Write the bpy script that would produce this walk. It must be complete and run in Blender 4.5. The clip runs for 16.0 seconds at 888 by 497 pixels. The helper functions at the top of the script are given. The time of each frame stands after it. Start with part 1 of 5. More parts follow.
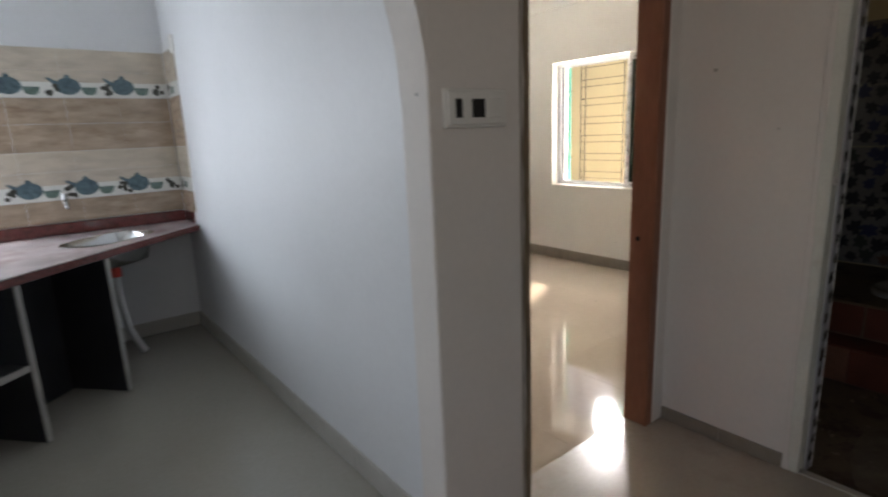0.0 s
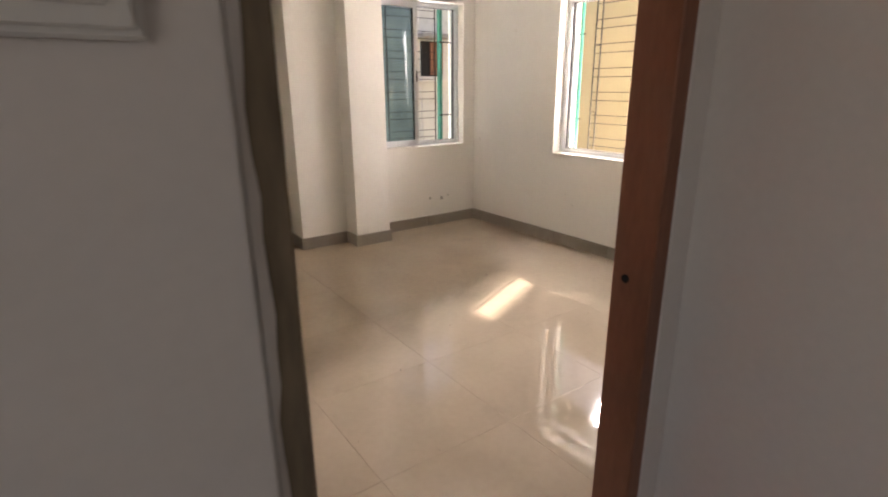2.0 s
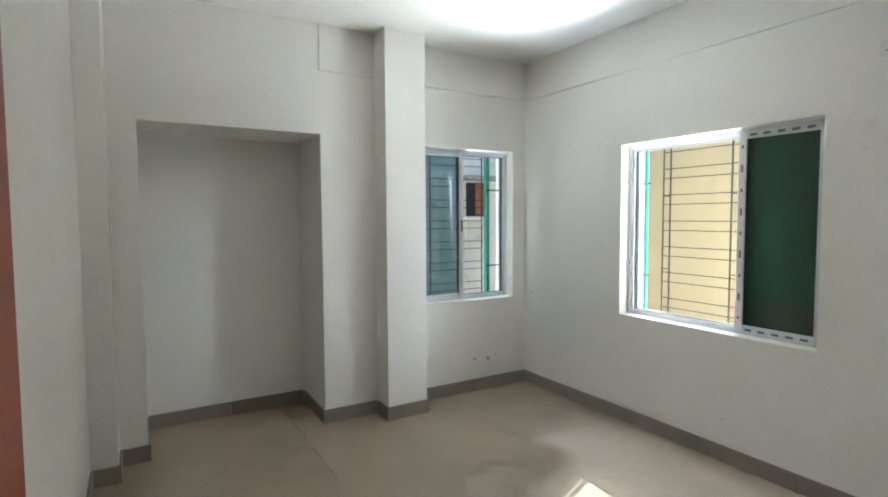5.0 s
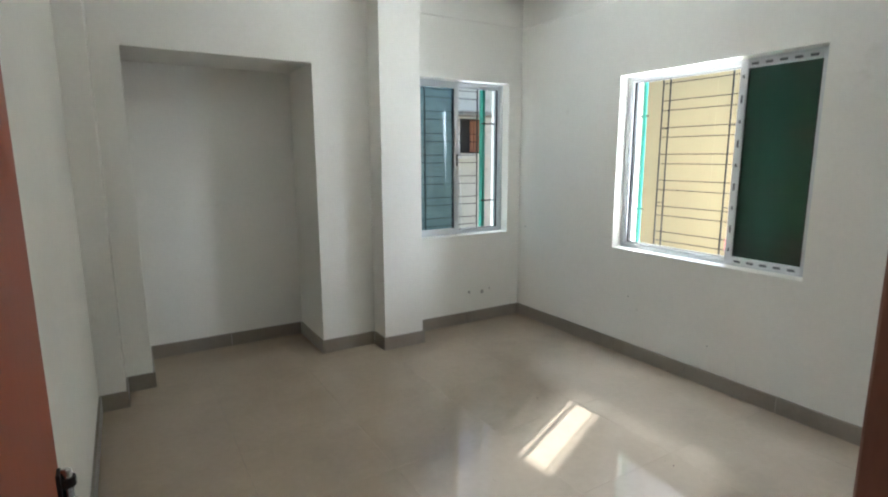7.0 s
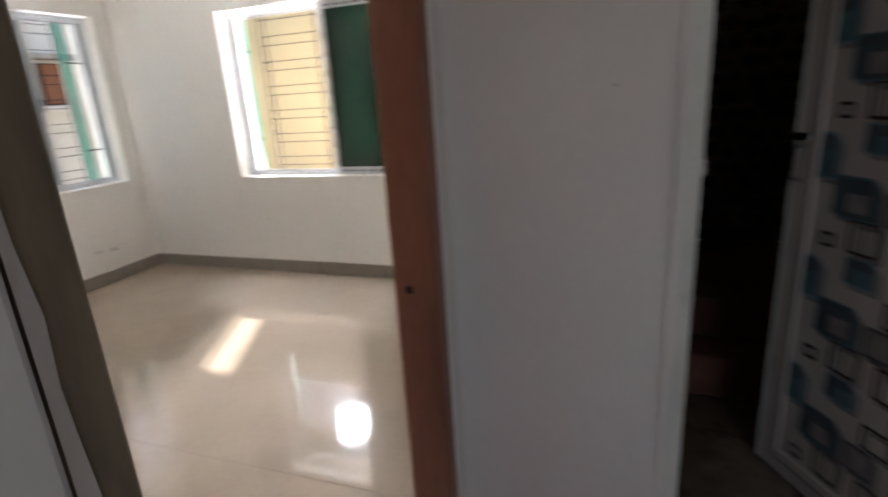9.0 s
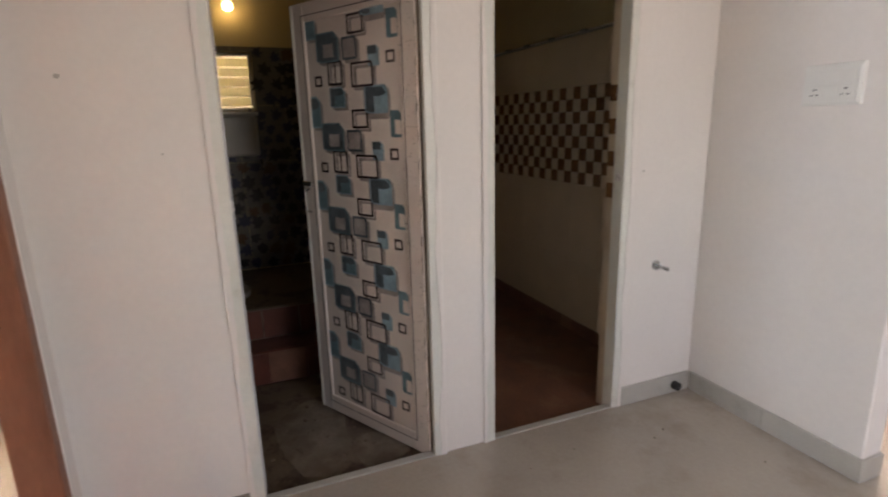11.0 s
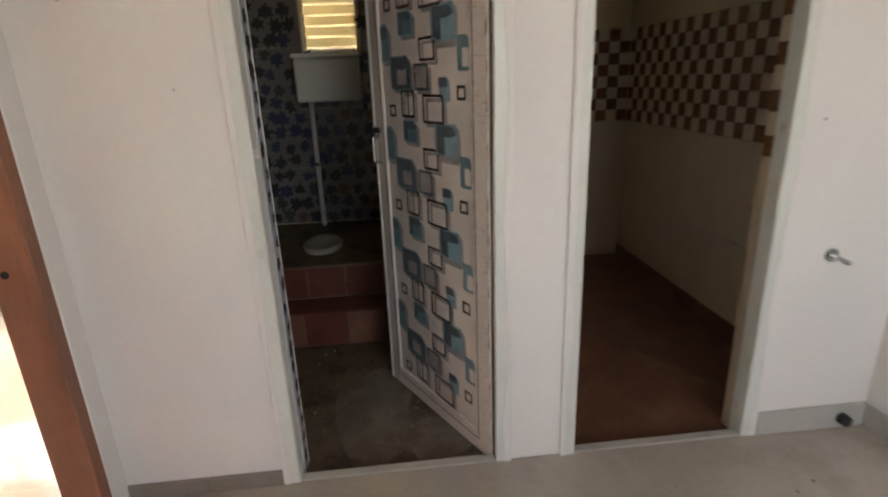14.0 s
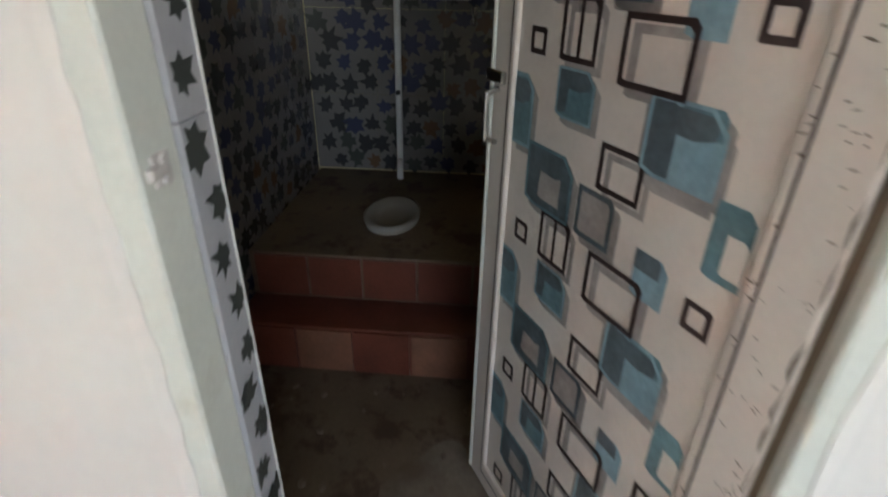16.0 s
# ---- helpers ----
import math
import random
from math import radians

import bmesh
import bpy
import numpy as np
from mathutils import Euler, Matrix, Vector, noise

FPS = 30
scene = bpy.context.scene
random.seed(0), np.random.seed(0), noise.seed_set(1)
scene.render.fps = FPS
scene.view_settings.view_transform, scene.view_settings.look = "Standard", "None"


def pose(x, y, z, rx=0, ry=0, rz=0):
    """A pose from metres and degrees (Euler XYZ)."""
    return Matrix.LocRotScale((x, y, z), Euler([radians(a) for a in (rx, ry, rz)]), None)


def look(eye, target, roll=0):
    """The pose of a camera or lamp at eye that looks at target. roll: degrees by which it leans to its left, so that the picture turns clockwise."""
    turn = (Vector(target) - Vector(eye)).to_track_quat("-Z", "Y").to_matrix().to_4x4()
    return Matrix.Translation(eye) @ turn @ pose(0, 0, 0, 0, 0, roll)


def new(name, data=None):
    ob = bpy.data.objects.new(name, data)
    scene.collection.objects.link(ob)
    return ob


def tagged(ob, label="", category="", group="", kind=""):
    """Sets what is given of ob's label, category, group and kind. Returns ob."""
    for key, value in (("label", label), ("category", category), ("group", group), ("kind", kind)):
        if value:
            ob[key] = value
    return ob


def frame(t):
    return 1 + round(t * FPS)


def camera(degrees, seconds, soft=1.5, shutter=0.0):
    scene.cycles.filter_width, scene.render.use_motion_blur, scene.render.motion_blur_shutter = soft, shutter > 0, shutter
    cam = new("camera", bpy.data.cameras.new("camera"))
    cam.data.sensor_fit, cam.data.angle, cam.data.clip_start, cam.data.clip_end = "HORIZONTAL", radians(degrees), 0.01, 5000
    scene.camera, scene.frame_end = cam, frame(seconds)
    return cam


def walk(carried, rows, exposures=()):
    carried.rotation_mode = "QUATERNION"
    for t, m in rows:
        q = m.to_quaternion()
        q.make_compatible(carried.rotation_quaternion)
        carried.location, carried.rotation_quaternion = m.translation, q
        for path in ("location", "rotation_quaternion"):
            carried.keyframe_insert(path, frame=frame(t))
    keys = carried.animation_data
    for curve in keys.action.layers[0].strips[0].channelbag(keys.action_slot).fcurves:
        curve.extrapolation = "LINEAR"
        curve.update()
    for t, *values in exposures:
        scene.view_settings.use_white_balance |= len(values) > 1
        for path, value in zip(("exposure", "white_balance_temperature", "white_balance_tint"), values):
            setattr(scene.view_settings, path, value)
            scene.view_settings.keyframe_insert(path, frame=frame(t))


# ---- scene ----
cam = camera(80.5, 16.0, soft=2.0, shutter=0.5)
PATH = [
    (0, (-2.168, -1.07, 1.355), (-0.964, 0.468, 0.924), -2.4),
    (0.3, (-2.041, -1.048, 1.332), (-0.766, 0.431, 0.899), -1.9),
    (0.5, (-1.915, -1.008, 1.33), (-0.651, 0.468, 0.858), -2.3),
    (1, (-1.647, -0.956, 1.337), (-0.472, 0.577, 0.819), -0.5),
    (1.5, (-1.417, -0.772, 1.326), (-0.272, 0.769, 0.765), 0.4),
    (2, (-1.193, -0.566, 1.326), (-0.09, 0.993, 0.733), -0.4),
    (2.5, (-1.02, -0.42, 1.346), (-0.043, 1.206, 0.714), -1.7),
    (3, (-0.942, -0.27, 1.358), (-0.015, 1.375, 0.699), -1.3),
    (3.5, (-0.928, -0.089, 1.372), (0.093, 1.542, 0.825), -0.8),
    (4, (-0.861, -0.045, 1.453), (0.197, 1.63, 1.175), -1.1),
    (4.2, (-0.851, -0.043, 1.481), (0.2, 1.651, 1.322), -1.2),
    (6.3, (-0.852, -0.019, 1.483), (0.154, 1.707, 1.376), -0.0),
    (6.5, (-0.859, -0.026, 1.467), (0.153, 1.686, 1.282), -0.1),
    (7, (-0.874, -0.04, 1.435), (0.151, 1.643, 1.091), -0.2),
    (7.5, (-0.963, -0.061, 1.414), (0.124, 1.563, 0.989), -1.6),
    (8, (-1.032, -0.213, 1.379), (0.138, 1.336, 0.899), -3.58),
    (8.5, (-1.131, -0.329, 1.349), (0.305, 0.951, 0.804), -3.57),
    (9, (-1.227, -0.339, 1.328), (0.571, 0.324, 0.756), -3.72),
    (9.5, (-1.453, -0.407, 1.376), (0.459, -0.4, 0.79), -3.01),
    (10, (-1.648, -0.494, 1.378), (0.257, -0.78, 0.839), -2.39),
    (12.3, (-1.943, -0.444, 1.41), (-0.291, -1.481, 0.969), -0.7),
    (12.5, (-1.944, -0.44, 1.39), (-0.274, -1.452, 0.957), -1.23),
    (13, (-1.898, -0.599, 1.402), (-0.124, -1.385, 0.915), -1.3),
    (13.5, (-1.802, -0.786, 1.399), (0.062, -1.231, 0.827), -1.61),
    (14, (-1.54, -0.865, 1.326), (0.352, -1.046, 0.705), -2.14),
    (14.5, (-1.212, -0.804, 1.347), (0.618, -0.914, 0.545), 0.7),
    (15, (-0.955, -0.849, 1.331), (0.83, -0.831, 0.429), 0.63),
    (15.5, (-0.709, -0.832, 1.299), (1.039, -0.766, 0.33), 1.75),
    (16, (-0.447, -0.807, 1.317), (1.314, -0.669, 0.378), 1.11),
]
walk(cam, [(t, look(eye, target, roll)) for t, eye, target, roll in PATH], [
    (0, 1.5, 6900, 14), (0.5, 1.65, 7000, 15), (1, 1.65, 7200, 17), (2, 1.55, 7300, 21), (3, 1.45, 6700, 16), (3.5, 1.3, 6050, 11), (4, 1.35, 5700, 6), (7, 1.4, 5650, 4), (7.5, 1.4, 5800, 6), (8, 1.5, 6200, 12),
    (8.5, 1.6, 6200, 14), (9, 1.6, 6200, 16), (9.5, 2.75, 7000, 19), (10, 3.25, 7100, 20), (12.5, 2.85, 7300, 20), (13.5, 3.05, 7300, 18), (14.5, 3.4, 6700, 11), (15.5, 3.7, 6450, 9), (16, 3.9, 6300, 7)])

SUN_DIR = Vector((-0.709, -0.319, -0.629)).normalized()

# ---- world and lights ----
world = bpy.data.worlds.new("sky")
scene.world = world
world.use_nodes = True
wn = world.node_tree
sky = wn.nodes.new("ShaderNodeTexSky")
sky.sky_type, sky.sun_disc = "NISHITA", False
sky.sun_elevation = math.asin(-SUN_DIR.z)
sky.sun_rotation = math.atan2(-SUN_DIR.x, -SUN_DIR.y)
wn.links.new(sky.outputs[0], wn.nodes["Background"].inputs[0])
wn.nodes["Background"].inputs[1].default_value = 0.08

sun = new("sun", bpy.data.lights.new("sun", "SUN"))
sun.data.energy, sun.data.angle, sun.data.color = 5.0, radians(0.53), (1.0, 0.95, 0.86)
sun.matrix_world = look((0, 0, 8), Vector((0, 0, 8)) + SUN_DIR)


def window_light(name, at, target, w, h, power, color, spread=180):
    lamp = new(name, bpy.data.lights.new(name, "AREA"))
    lamp.data.shape, lamp.data.size, lamp.data.size_y = "RECTANGLE", w, h
    lamp.data.energy, lamp.data.color, lamp.data.spread = power, color, radians(spread)
    lamp.matrix_world = look(at, target)
    return lamp


# this lamp and its west window opening are unseen, added to light the hall
window_light("hall_fill_light", (-4.05, -2.1, 1.5), (0, -2.1, 1.4), 1.5, 1.1, 3.6, (0.96, 0.97, 1.0))
window_light("kitchen_window_daylight", (-2.70, 3.2, 1.43), (-2.3, 0, 0.9), 0.66, 0.95, 15, (0.74, 0.87, 1.0))
window_light("far_room_daylight", (-1.92, -5.2, 1.5), (2, -5.2, 1.0), 1.3, 1.2, 45, (1.0, 0.97, 0.93))
# added lamps in place of sky above the lanes: bedroom fill and floor glints
window_light("east_glint_lamp", (4.2, 3.15, 3.0), (2.165, 2.25, 1.4), 0.34, 0.28, 9, (0.95, 0.97, 1.0), 50)
window_light("south_fill_lamp", (4.1, 0.2, 1.75), (2.165, 2.1, 1.4), 0.9, 1.6, 10, (0.96, 0.97, 1.0), 80)
window_light("north_fill_lamp", (1.9, 6.9, 3.4), (1.75, 3.65, 1.4), 0.4, 0.5, 6, (0.84, 0.92, 1.0), 36)
# low added fill lamps, out of sight, standing in for bounce off lane ground
window_light("east_low_fill", (3.2, 2.0, 0.05), (0.6, 2.0, 2.4), 1.7, 0.9, 95, (1.0, 0.97, 0.92), 100)
window_light("north_low_fill", (2.0, 4.9, 0.05), (1.3, 2.6, 2.4), 1.3, 0.9, 24, (0.88, 0.94, 1.0), 100)

# ---- materials ----


def material(name, color, rough=0.6, var=0.12, scale=6.0, bump=0.15, metal=0.0, spec=0.5, fine=90.0, stain=None, stain_at=(0.55, 0.75), stain_scale=2.2, coat=0.0, stretch=(1, 1, 1)):
    m = bpy.data.materials.new(name)
    m.use_nodes = True
    nt = m.node_tree
    b = nt.nodes["Principled BSDF"]
    tc = nt.nodes.new("ShaderNodeTexCoord")
    mp = nt.nodes.new("ShaderNodeMapping")
    mp.inputs["Scale"].default_value = stretch
    geo = nt.nodes.new("ShaderNodeNewGeometry")
    nt.links.new(geo.outputs["Position"], mp.inputs[0])
    n1 = nt.nodes.new("ShaderNodeTexNoise")
    n1.inputs["Scale"].default_value, n1.inputs["Detail"].default_value = scale, 5
    n2 = nt.nodes.new("ShaderNodeTexNoise")
    n2.inputs["Scale"].default_value, n2.inputs["Detail"].default_value = fine, 3
    for n in (n1, n2):
        nt.links.new(mp.outputs[0], n.inputs["Vector"])
    r1 = nt.nodes.new("ShaderNodeMapRange")
    r1.inputs["From Min"].default_value, r1.inputs["From Max"].default_value = 0.25, 0.75
    r1.inputs["To Min"].default_value, r1.inputs["To Max"].default_value = 1 - var, 1 + var
    nt.links.new(n1.outputs[0], r1.inputs[0])
    r2 = nt.nodes.new("ShaderNodeMapRange")
    r2.inputs["From Min"].default_value, r2.inputs["From Max"].default_value = 0.3, 0.7
    r2.inputs["To Min"].default_value, r2.inputs["To Max"].default_value = 1 - var * 0.4, 1 + var * 0.4
    nt.links.new(n2.outputs[0], r2.inputs[0])
    mu = nt.nodes.new("ShaderNodeMath")
    mu.operation = "MULTIPLY"
    nt.links.new(r1.outputs[0], mu.inputs[0])
    nt.links.new(r2.outputs[0], mu.inputs[1])
    mix = nt.nodes.new("ShaderNodeVectorMath")
    mix.operation = "SCALE"
    mix.inputs[0].default_value = color
    nt.links.new(mu.outputs[0], mix.inputs["Scale"])
    out = mix.outputs[0]
    if stain:
        n3 = nt.nodes.new("ShaderNodeTexNoise")
        n3.inputs["Scale"].default_value, n3.inputs["Detail"].default_value, n3.inputs["Roughness"].default_value = stain_scale, 8, 0.65
        nt.links.new(mp.outputs[0], n3.inputs["Vector"])
        r3 = nt.nodes.new("ShaderNodeMapRange")
        r3.inputs["From Min"].default_value, r3.inputs["From Max"].default_value = stain_at
        nt.links.new(n3.outputs[0], r3.inputs[0])
        mc = nt.nodes.new("ShaderNodeMix")
        mc.data_type = "RGBA"
        mc.inputs["B"].default_value = (*stain, 1)
        nt.links.new(r3.outputs[0], mc.inputs["Factor"])
        nt.links.new(out, mc.inputs["A"])
        out = mc.outputs["Result"]
    nt.links.new(out, b.inputs["Base Color"])
    rr = nt.nodes.new("ShaderNodeMapRange")
    rr.inputs["To Min"].default_value, rr.inputs["To Max"].default_value = max(0.02, rough * 0.8), min(1, rough * 1.2)
    nt.links.new(n1.outputs[0], rr.inputs[0])
    nt.links.new(rr.outputs[0], b.inputs["Roughness"])
    b.inputs["Metallic"].default_value = metal
    b.inputs["Specular IOR Level"].default_value = spec
    b.inputs["Coat Weight"].default_value = coat
    if bump:
        bp = nt.nodes.new("ShaderNodeBump")
        bp.inputs["Strength"].default_value, bp.inputs["Distance"].default_value = bump, 0.004
        nt.links.new(mu.outputs[0], bp.inputs["Height"])
        nt.links.new(bp.outputs[0], b.inputs["Normal"])
    return m


def glass(name, color, rough=0.02):
    m = bpy.data.materials.new(name)
    m.use_nodes = True
    b = m.node_tree.nodes["Principled BSDF"]
    b.inputs["Base Color"].default_value = (*color, 1)
    b.inputs["Transmission Weight"].default_value = 1
    b.inputs["Roughness"].default_value = rough
    b.inputs["IOR"].default_value = 1.45
    return m


PLASTER = material("cream_plaster", (0.81, 0.785, 0.73), 0.75, 0.035, 1.6, 0.25, fine=45, stain=(0.62, 0.57, 0.50), stain_at=(0.66, 0.85), stain_scale=1.7)
HALL_PLASTER = material("hall_plaster", (0.74, 0.70, 0.66), 0.7, 0.04, 1.8, 0.25, fine=45, stain=(0.55, 0.48, 0.42), stain_at=(0.68, 0.86), stain_scale=2.0)
KITCHEN_PLASTER = material("kitchen_plaster", (0.74, 0.75, 0.76), 0.55, 0.035, 1.8, 0.25, fine=45)
CEILING = material("ceiling_paint", (0.80, 0.79, 0.75), 0.8, 0.03, 1.5, 0.2)
VITRIFIED = material("vitrified_tile", (0.385, 0.31, 0.235), 0.06, 0.07, 2.5, 0.0, fine=30, stain=(0.30, 0.245, 0.19), stain_at=(0.54, 0.84), stain_scale=1.6)
GROUT = material("grout", (0.30, 0.26, 0.22), 0.8)
HALL_TILE = material("dusty_hall_tile", (0.40, 0.35, 0.30), 0.2, 0.10, 2.2, 0.05, fine=60, stain=(0.27, 0.22, 0.18), stain_at=(0.52, 0.80), stain_scale=2.6)
KITCHEN_TILE = material("grey_kitchen_tile", (0.33, 0.31, 0.27), 0.22, 0.10, 1.2, 0.03, fine=50, stain=(0.26, 0.24, 0.20), stain_at=(0.45, 0.95), stain_scale=1.2)
SKIRT = material("taupe_skirting_tile", (0.27, 0.235, 0.195), 0.35, 0.10, 5, 0.1, stain=(0.19, 0.16, 0.13))
HALL_SKIRT = material("pale_skirting_tile", (0.43, 0.41, 0.37), 0.4, 0.08, 5, 0.1, stain=(0.30, 0.26, 0.22))
OLD_WOOD = material("weathered_wood", (0.19, 0.145, 0.095), 0.8, 0.35, 5, 0.6, fine=60, stain=(0.05, 0.035, 0.025), stain_at=(0.45, 0.7), stain_scale=4, stretch=(1, 1, 0.18))
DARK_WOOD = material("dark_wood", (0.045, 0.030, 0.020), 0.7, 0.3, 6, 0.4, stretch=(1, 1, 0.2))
FRAME_WOOD = material("primed_red_wood", (0.25, 0.105, 0.06), 0.55, 0.22, 6, 0.4, fine=70, stain=(0.17, 0.06, 0.03), stain_at=(0.52, 0.75), stain_scale=3, stretch=(1, 1, 0.25))
RED_DOOR = material("red_oxide_door", (0.36, 0.085, 0.04), 0.5, 0.10, 3, 0.25, fine=80, stain=(0.28, 0.06, 0.03), stretch=(1, 1, 0.3))
BARE = material("scraped_primer", (0.52, 0.48, 0.46), 0.7, 0.25, 10, 0.3)
IRON = material("black_iron", (0.03, 0.028, 0.026), 0.5, 0.2, 20, 0.2, metal=0.7)
STEEL = material("brushed_steel", (0.48, 0.48, 0.47), 0.16, 0.06, 8, 0.05, metal=1.0, stretch=(1, 1, 8))
ALU = material("aluminium", (0.66, 0.67, 0.68), 0.38, 0.05, 10, 0.05, metal=0.55)
FILM_WHITE = material("protective_film", (0.72, 0.72, 0.74), 0.35, 0.05, 20, 0.05)
PRINT_GREY = material("film_print", (0.16, 0.16, 0.18), 0.5, 0.1, 30, 0)
TEAL_PAINT = material("teal_paint", (0.05, 0.30, 0.22), 0.45, 0.15, 10, 0.1)
GLASS_GREEN = glass("green_tinted_glass", (0.010, 0.030, 0.024), 0.12)
GLASS_TEAL = glass("teal_tinted_glass", (0.22, 0.34, 0.38), 0.03)
RUBBER = material("black_gasket", (0.02, 0.02, 0.02), 0.7)
WHITE_PLASTIC = material("white_plastic", (0.74, 0.73, 0.69), 0.35, 0.03, 15, 0.05)
PVC = material("white_pvc_frame", (0.66, 0.66, 0.60), 0.4, 0.08, 4, 0.1, stain=(0.45, 0.42, 0.34), stain_at=(0.58, 0.82), stain_scale=5)
DOOR_CREAM = material("cream_laminate", (0.66, 0.58, 0.52), 0.32, 0.06, 5, 0.05, stain=(0.48, 0.41, 0.36), stain_at=(0.62, 0.85), stain_scale=9)
INK_BROWN = material("dark_brown_print", (0.045, 0.028, 0.026), 0.35, 0.15, 12, 0)
INK_SLATE = material("slate_print", (0.10, 0.125, 0.14), 0.35, 0.35, 14, 0)
INK_TEAL = material("teal_print", (0.13, 0.22, 0.25), 0.35, 0.3, 12, 0)
INK_BLUE = material("blue_print", (0.24, 0.36, 0.42), 0.35, 0.25, 12, 0)
INK_SHADE = material("grey_print", (0.33, 0.29, 0.27), 0.35, 0.25, 14, 0)
BLACK = material("black_board", (0.018, 0.019, 0.023), 0.45, 0.3, 4, 0.1)
CEMENT = material("cement", (0.34, 0.33, 0.31), 0.85, 0.2, 8, 0.4)
GRANITE = material("red_granite", (0.12, 0.032, 0.028), 0.18, 0.4, 40, 0.0, fine=160)
GRANITE_DUSTY = material("dusty_granite_top", (0.40, 0.34, 0.34), 0.22, 0.2, 4, 0.0, fine=160, stain=(0.22, 0.12, 0.11), stain_at=(0.5, 0.75))
STONE_TILE = material("stone_print_tile", (0.40, 0.31, 0.23), 0.22, 0.28, 7, 0.05, stain=(0.28, 0.20, 0.14), stain_at=(0.5, 0.7), stain_scale=6, stretch=(1, 1, 3.5))
STONE_LIGHT = material("pale_stone_tile", (0.55, 0.48, 0.39), 0.22, 0.18, 7, 0.05, stretch=(1, 1, 3.0))
DECOR_WHITE = material("decor_tile_ground", (0.72, 0.72, 0.68), 0.2, 0.05, 8, 0)
POT_BLUE = material("blue_crockery_print", (0.10, 0.155, 0.18), 0.25, 0.35, 40, 0)
POT_GREEN = material("green_crockery_print", (0.13, 0.19, 0.17), 0.25, 0.3, 40, 0)
POT_DARK = material("dark_flower_print", (0.06, 0.06, 0.05), 0.25, 0.4, 50, 0)
PIPE_WHITE = material("white_waste_pipe", (0.68, 0.68, 0.68), 0.5, 0.06, 20, 0.2)
RED_PLASTIC = material("red_coupling", (0.55, 0.04, 0.02), 0.4)
# the room's darkness is in this colour; REVEAL_TILE is the same tile undarkened
DIM_BATH_TILE = material("dim_bath_tile", (0.15, 0.14, 0.135), 0.16, 0.06, 5, 0.0)
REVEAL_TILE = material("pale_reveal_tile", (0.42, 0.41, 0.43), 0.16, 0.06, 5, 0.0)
CREAM_TILE = material("cream_bath_tile", (0.56, 0.46, 0.34), 0.14, 0.06, 5, 0.0)
CHECK_DARK = material("brown_mosaic", (0.16, 0.075, 0.03), 0.18, 0.4, 30, 0.1)
CHECK_LIGHT = material("pale_mosaic", (0.60, 0.50, 0.38), 0.15, 0.1, 20, 0.05)
BATH_PAINT = material("ochre_distemper", (0.55, 0.46, 0.27), 0.8, 0.08, 2, 0.2)
BATH_FLOOR = material("muddy_bath_floor", (0.125, 0.09, 0.06), 0.6, 0.25, 5, 0.2, stain=(0.06, 0.035, 0.025), stain_at=(0.52, 0.62), stain_scale=7)
BROWN_FLOOR = material("red_brown_floor_tile", (0.17, 0.075, 0.045), 0.45, 0.3, 6, 0.1, stain=(0.26, 0.17, 0.11), stain_at=(0.55, 0.75), stain_scale=4)
STEP_RED = material("red_step_tile", (0.12, 0.035, 0.022), 0.35, 0.3, 6, 0.1)
# white pan, its colour lowered for the dim bathroom
CERAMIC = material("dimmed_ceramic", (0.26, 0.24, 0.21), 0.2, 0.03, 6, 0)
YELLOW_WALL = material("yellow_distemper", (0.42, 0.35, 0.21), 0.85, 0.06, 1.5, 0.3, stain=(0.36, 0.30, 0.19), stain_at=(0.6, 0.8))
CREAM_WALL = material("cream_outer_wall", (0.60, 0.54, 0.42), 0.85, 0.06, 1.5, 0.3)
GREY_WALL = material("white_outer_wall", (0.70, 0.70, 0.66), 0.85, 0.10, 1.2, 0.3, stain=(0.45, 0.44, 0.40))
PINK = material("pink_paint", (0.72, 0.20, 0.21), 0.7, 0.1, 5, 0.2)
EARTH = material("dry_earth", (0.24, 0.19, 0.14), 0.95, 0.25, 3, 0.5)
GRIT = material("brown_grit", (0.16, 0.12, 0.09), 0.9)
BLACKOUT = material("dark_recess", (0.012, 0.011, 0.011), 0.8)

LEAF = bpy.data.materials.new("leaf_print")
LEAF.use_nodes = True
lt = LEAF.node_tree
lg = lt.nodes.new("ShaderNodeNewGeometry")
lr = lt.nodes.new("ShaderNodeValToRGB")
lr.color_ramp.interpolation = "CONSTANT"
for pos, col in ((0.0, (0.04, 0.045, 0.085, 1)), (0.4, (0.035, 0.035, 0.038, 1)), (0.75, (0.11, 0.065, 0.038, 1)), (0.85, (0.05, 0.055, 0.05, 1))):
    e = lr.color_ramp.elements.new(pos) if pos else lr.color_ramp.elements[0]
    e.color = col
lr.color_ramp.elements.remove(lr.color_ramp.elements[-1])
lt.links.new(lg.outputs["Random Per Island"], lr.inputs[0])
lt.links.new(lr.outputs[0], lt.nodes["Principled BSDF"].inputs["Base Color"])
lt.nodes["Principled BSDF"].inputs["Roughness"].default_value = 0.25

BULB = bpy.data.materials.new("lit_bulb")
BULB.use_nodes = True
BULB.node_tree.nodes["Principled BSDF"].inputs["Emission Color"].default_value = (1.0, 0.72, 0.30, 1)
BULB.node_tree.nodes["Principled BSDF"].inputs["Emission Strength"].default_value = 2.5

# ---- building helpers ----


def mesh_of(name, bm):
    me = bpy.data.meshes.new(name)
    bm.normal_update()
    bm.to_mesh(me)
    bm.free()
    return me


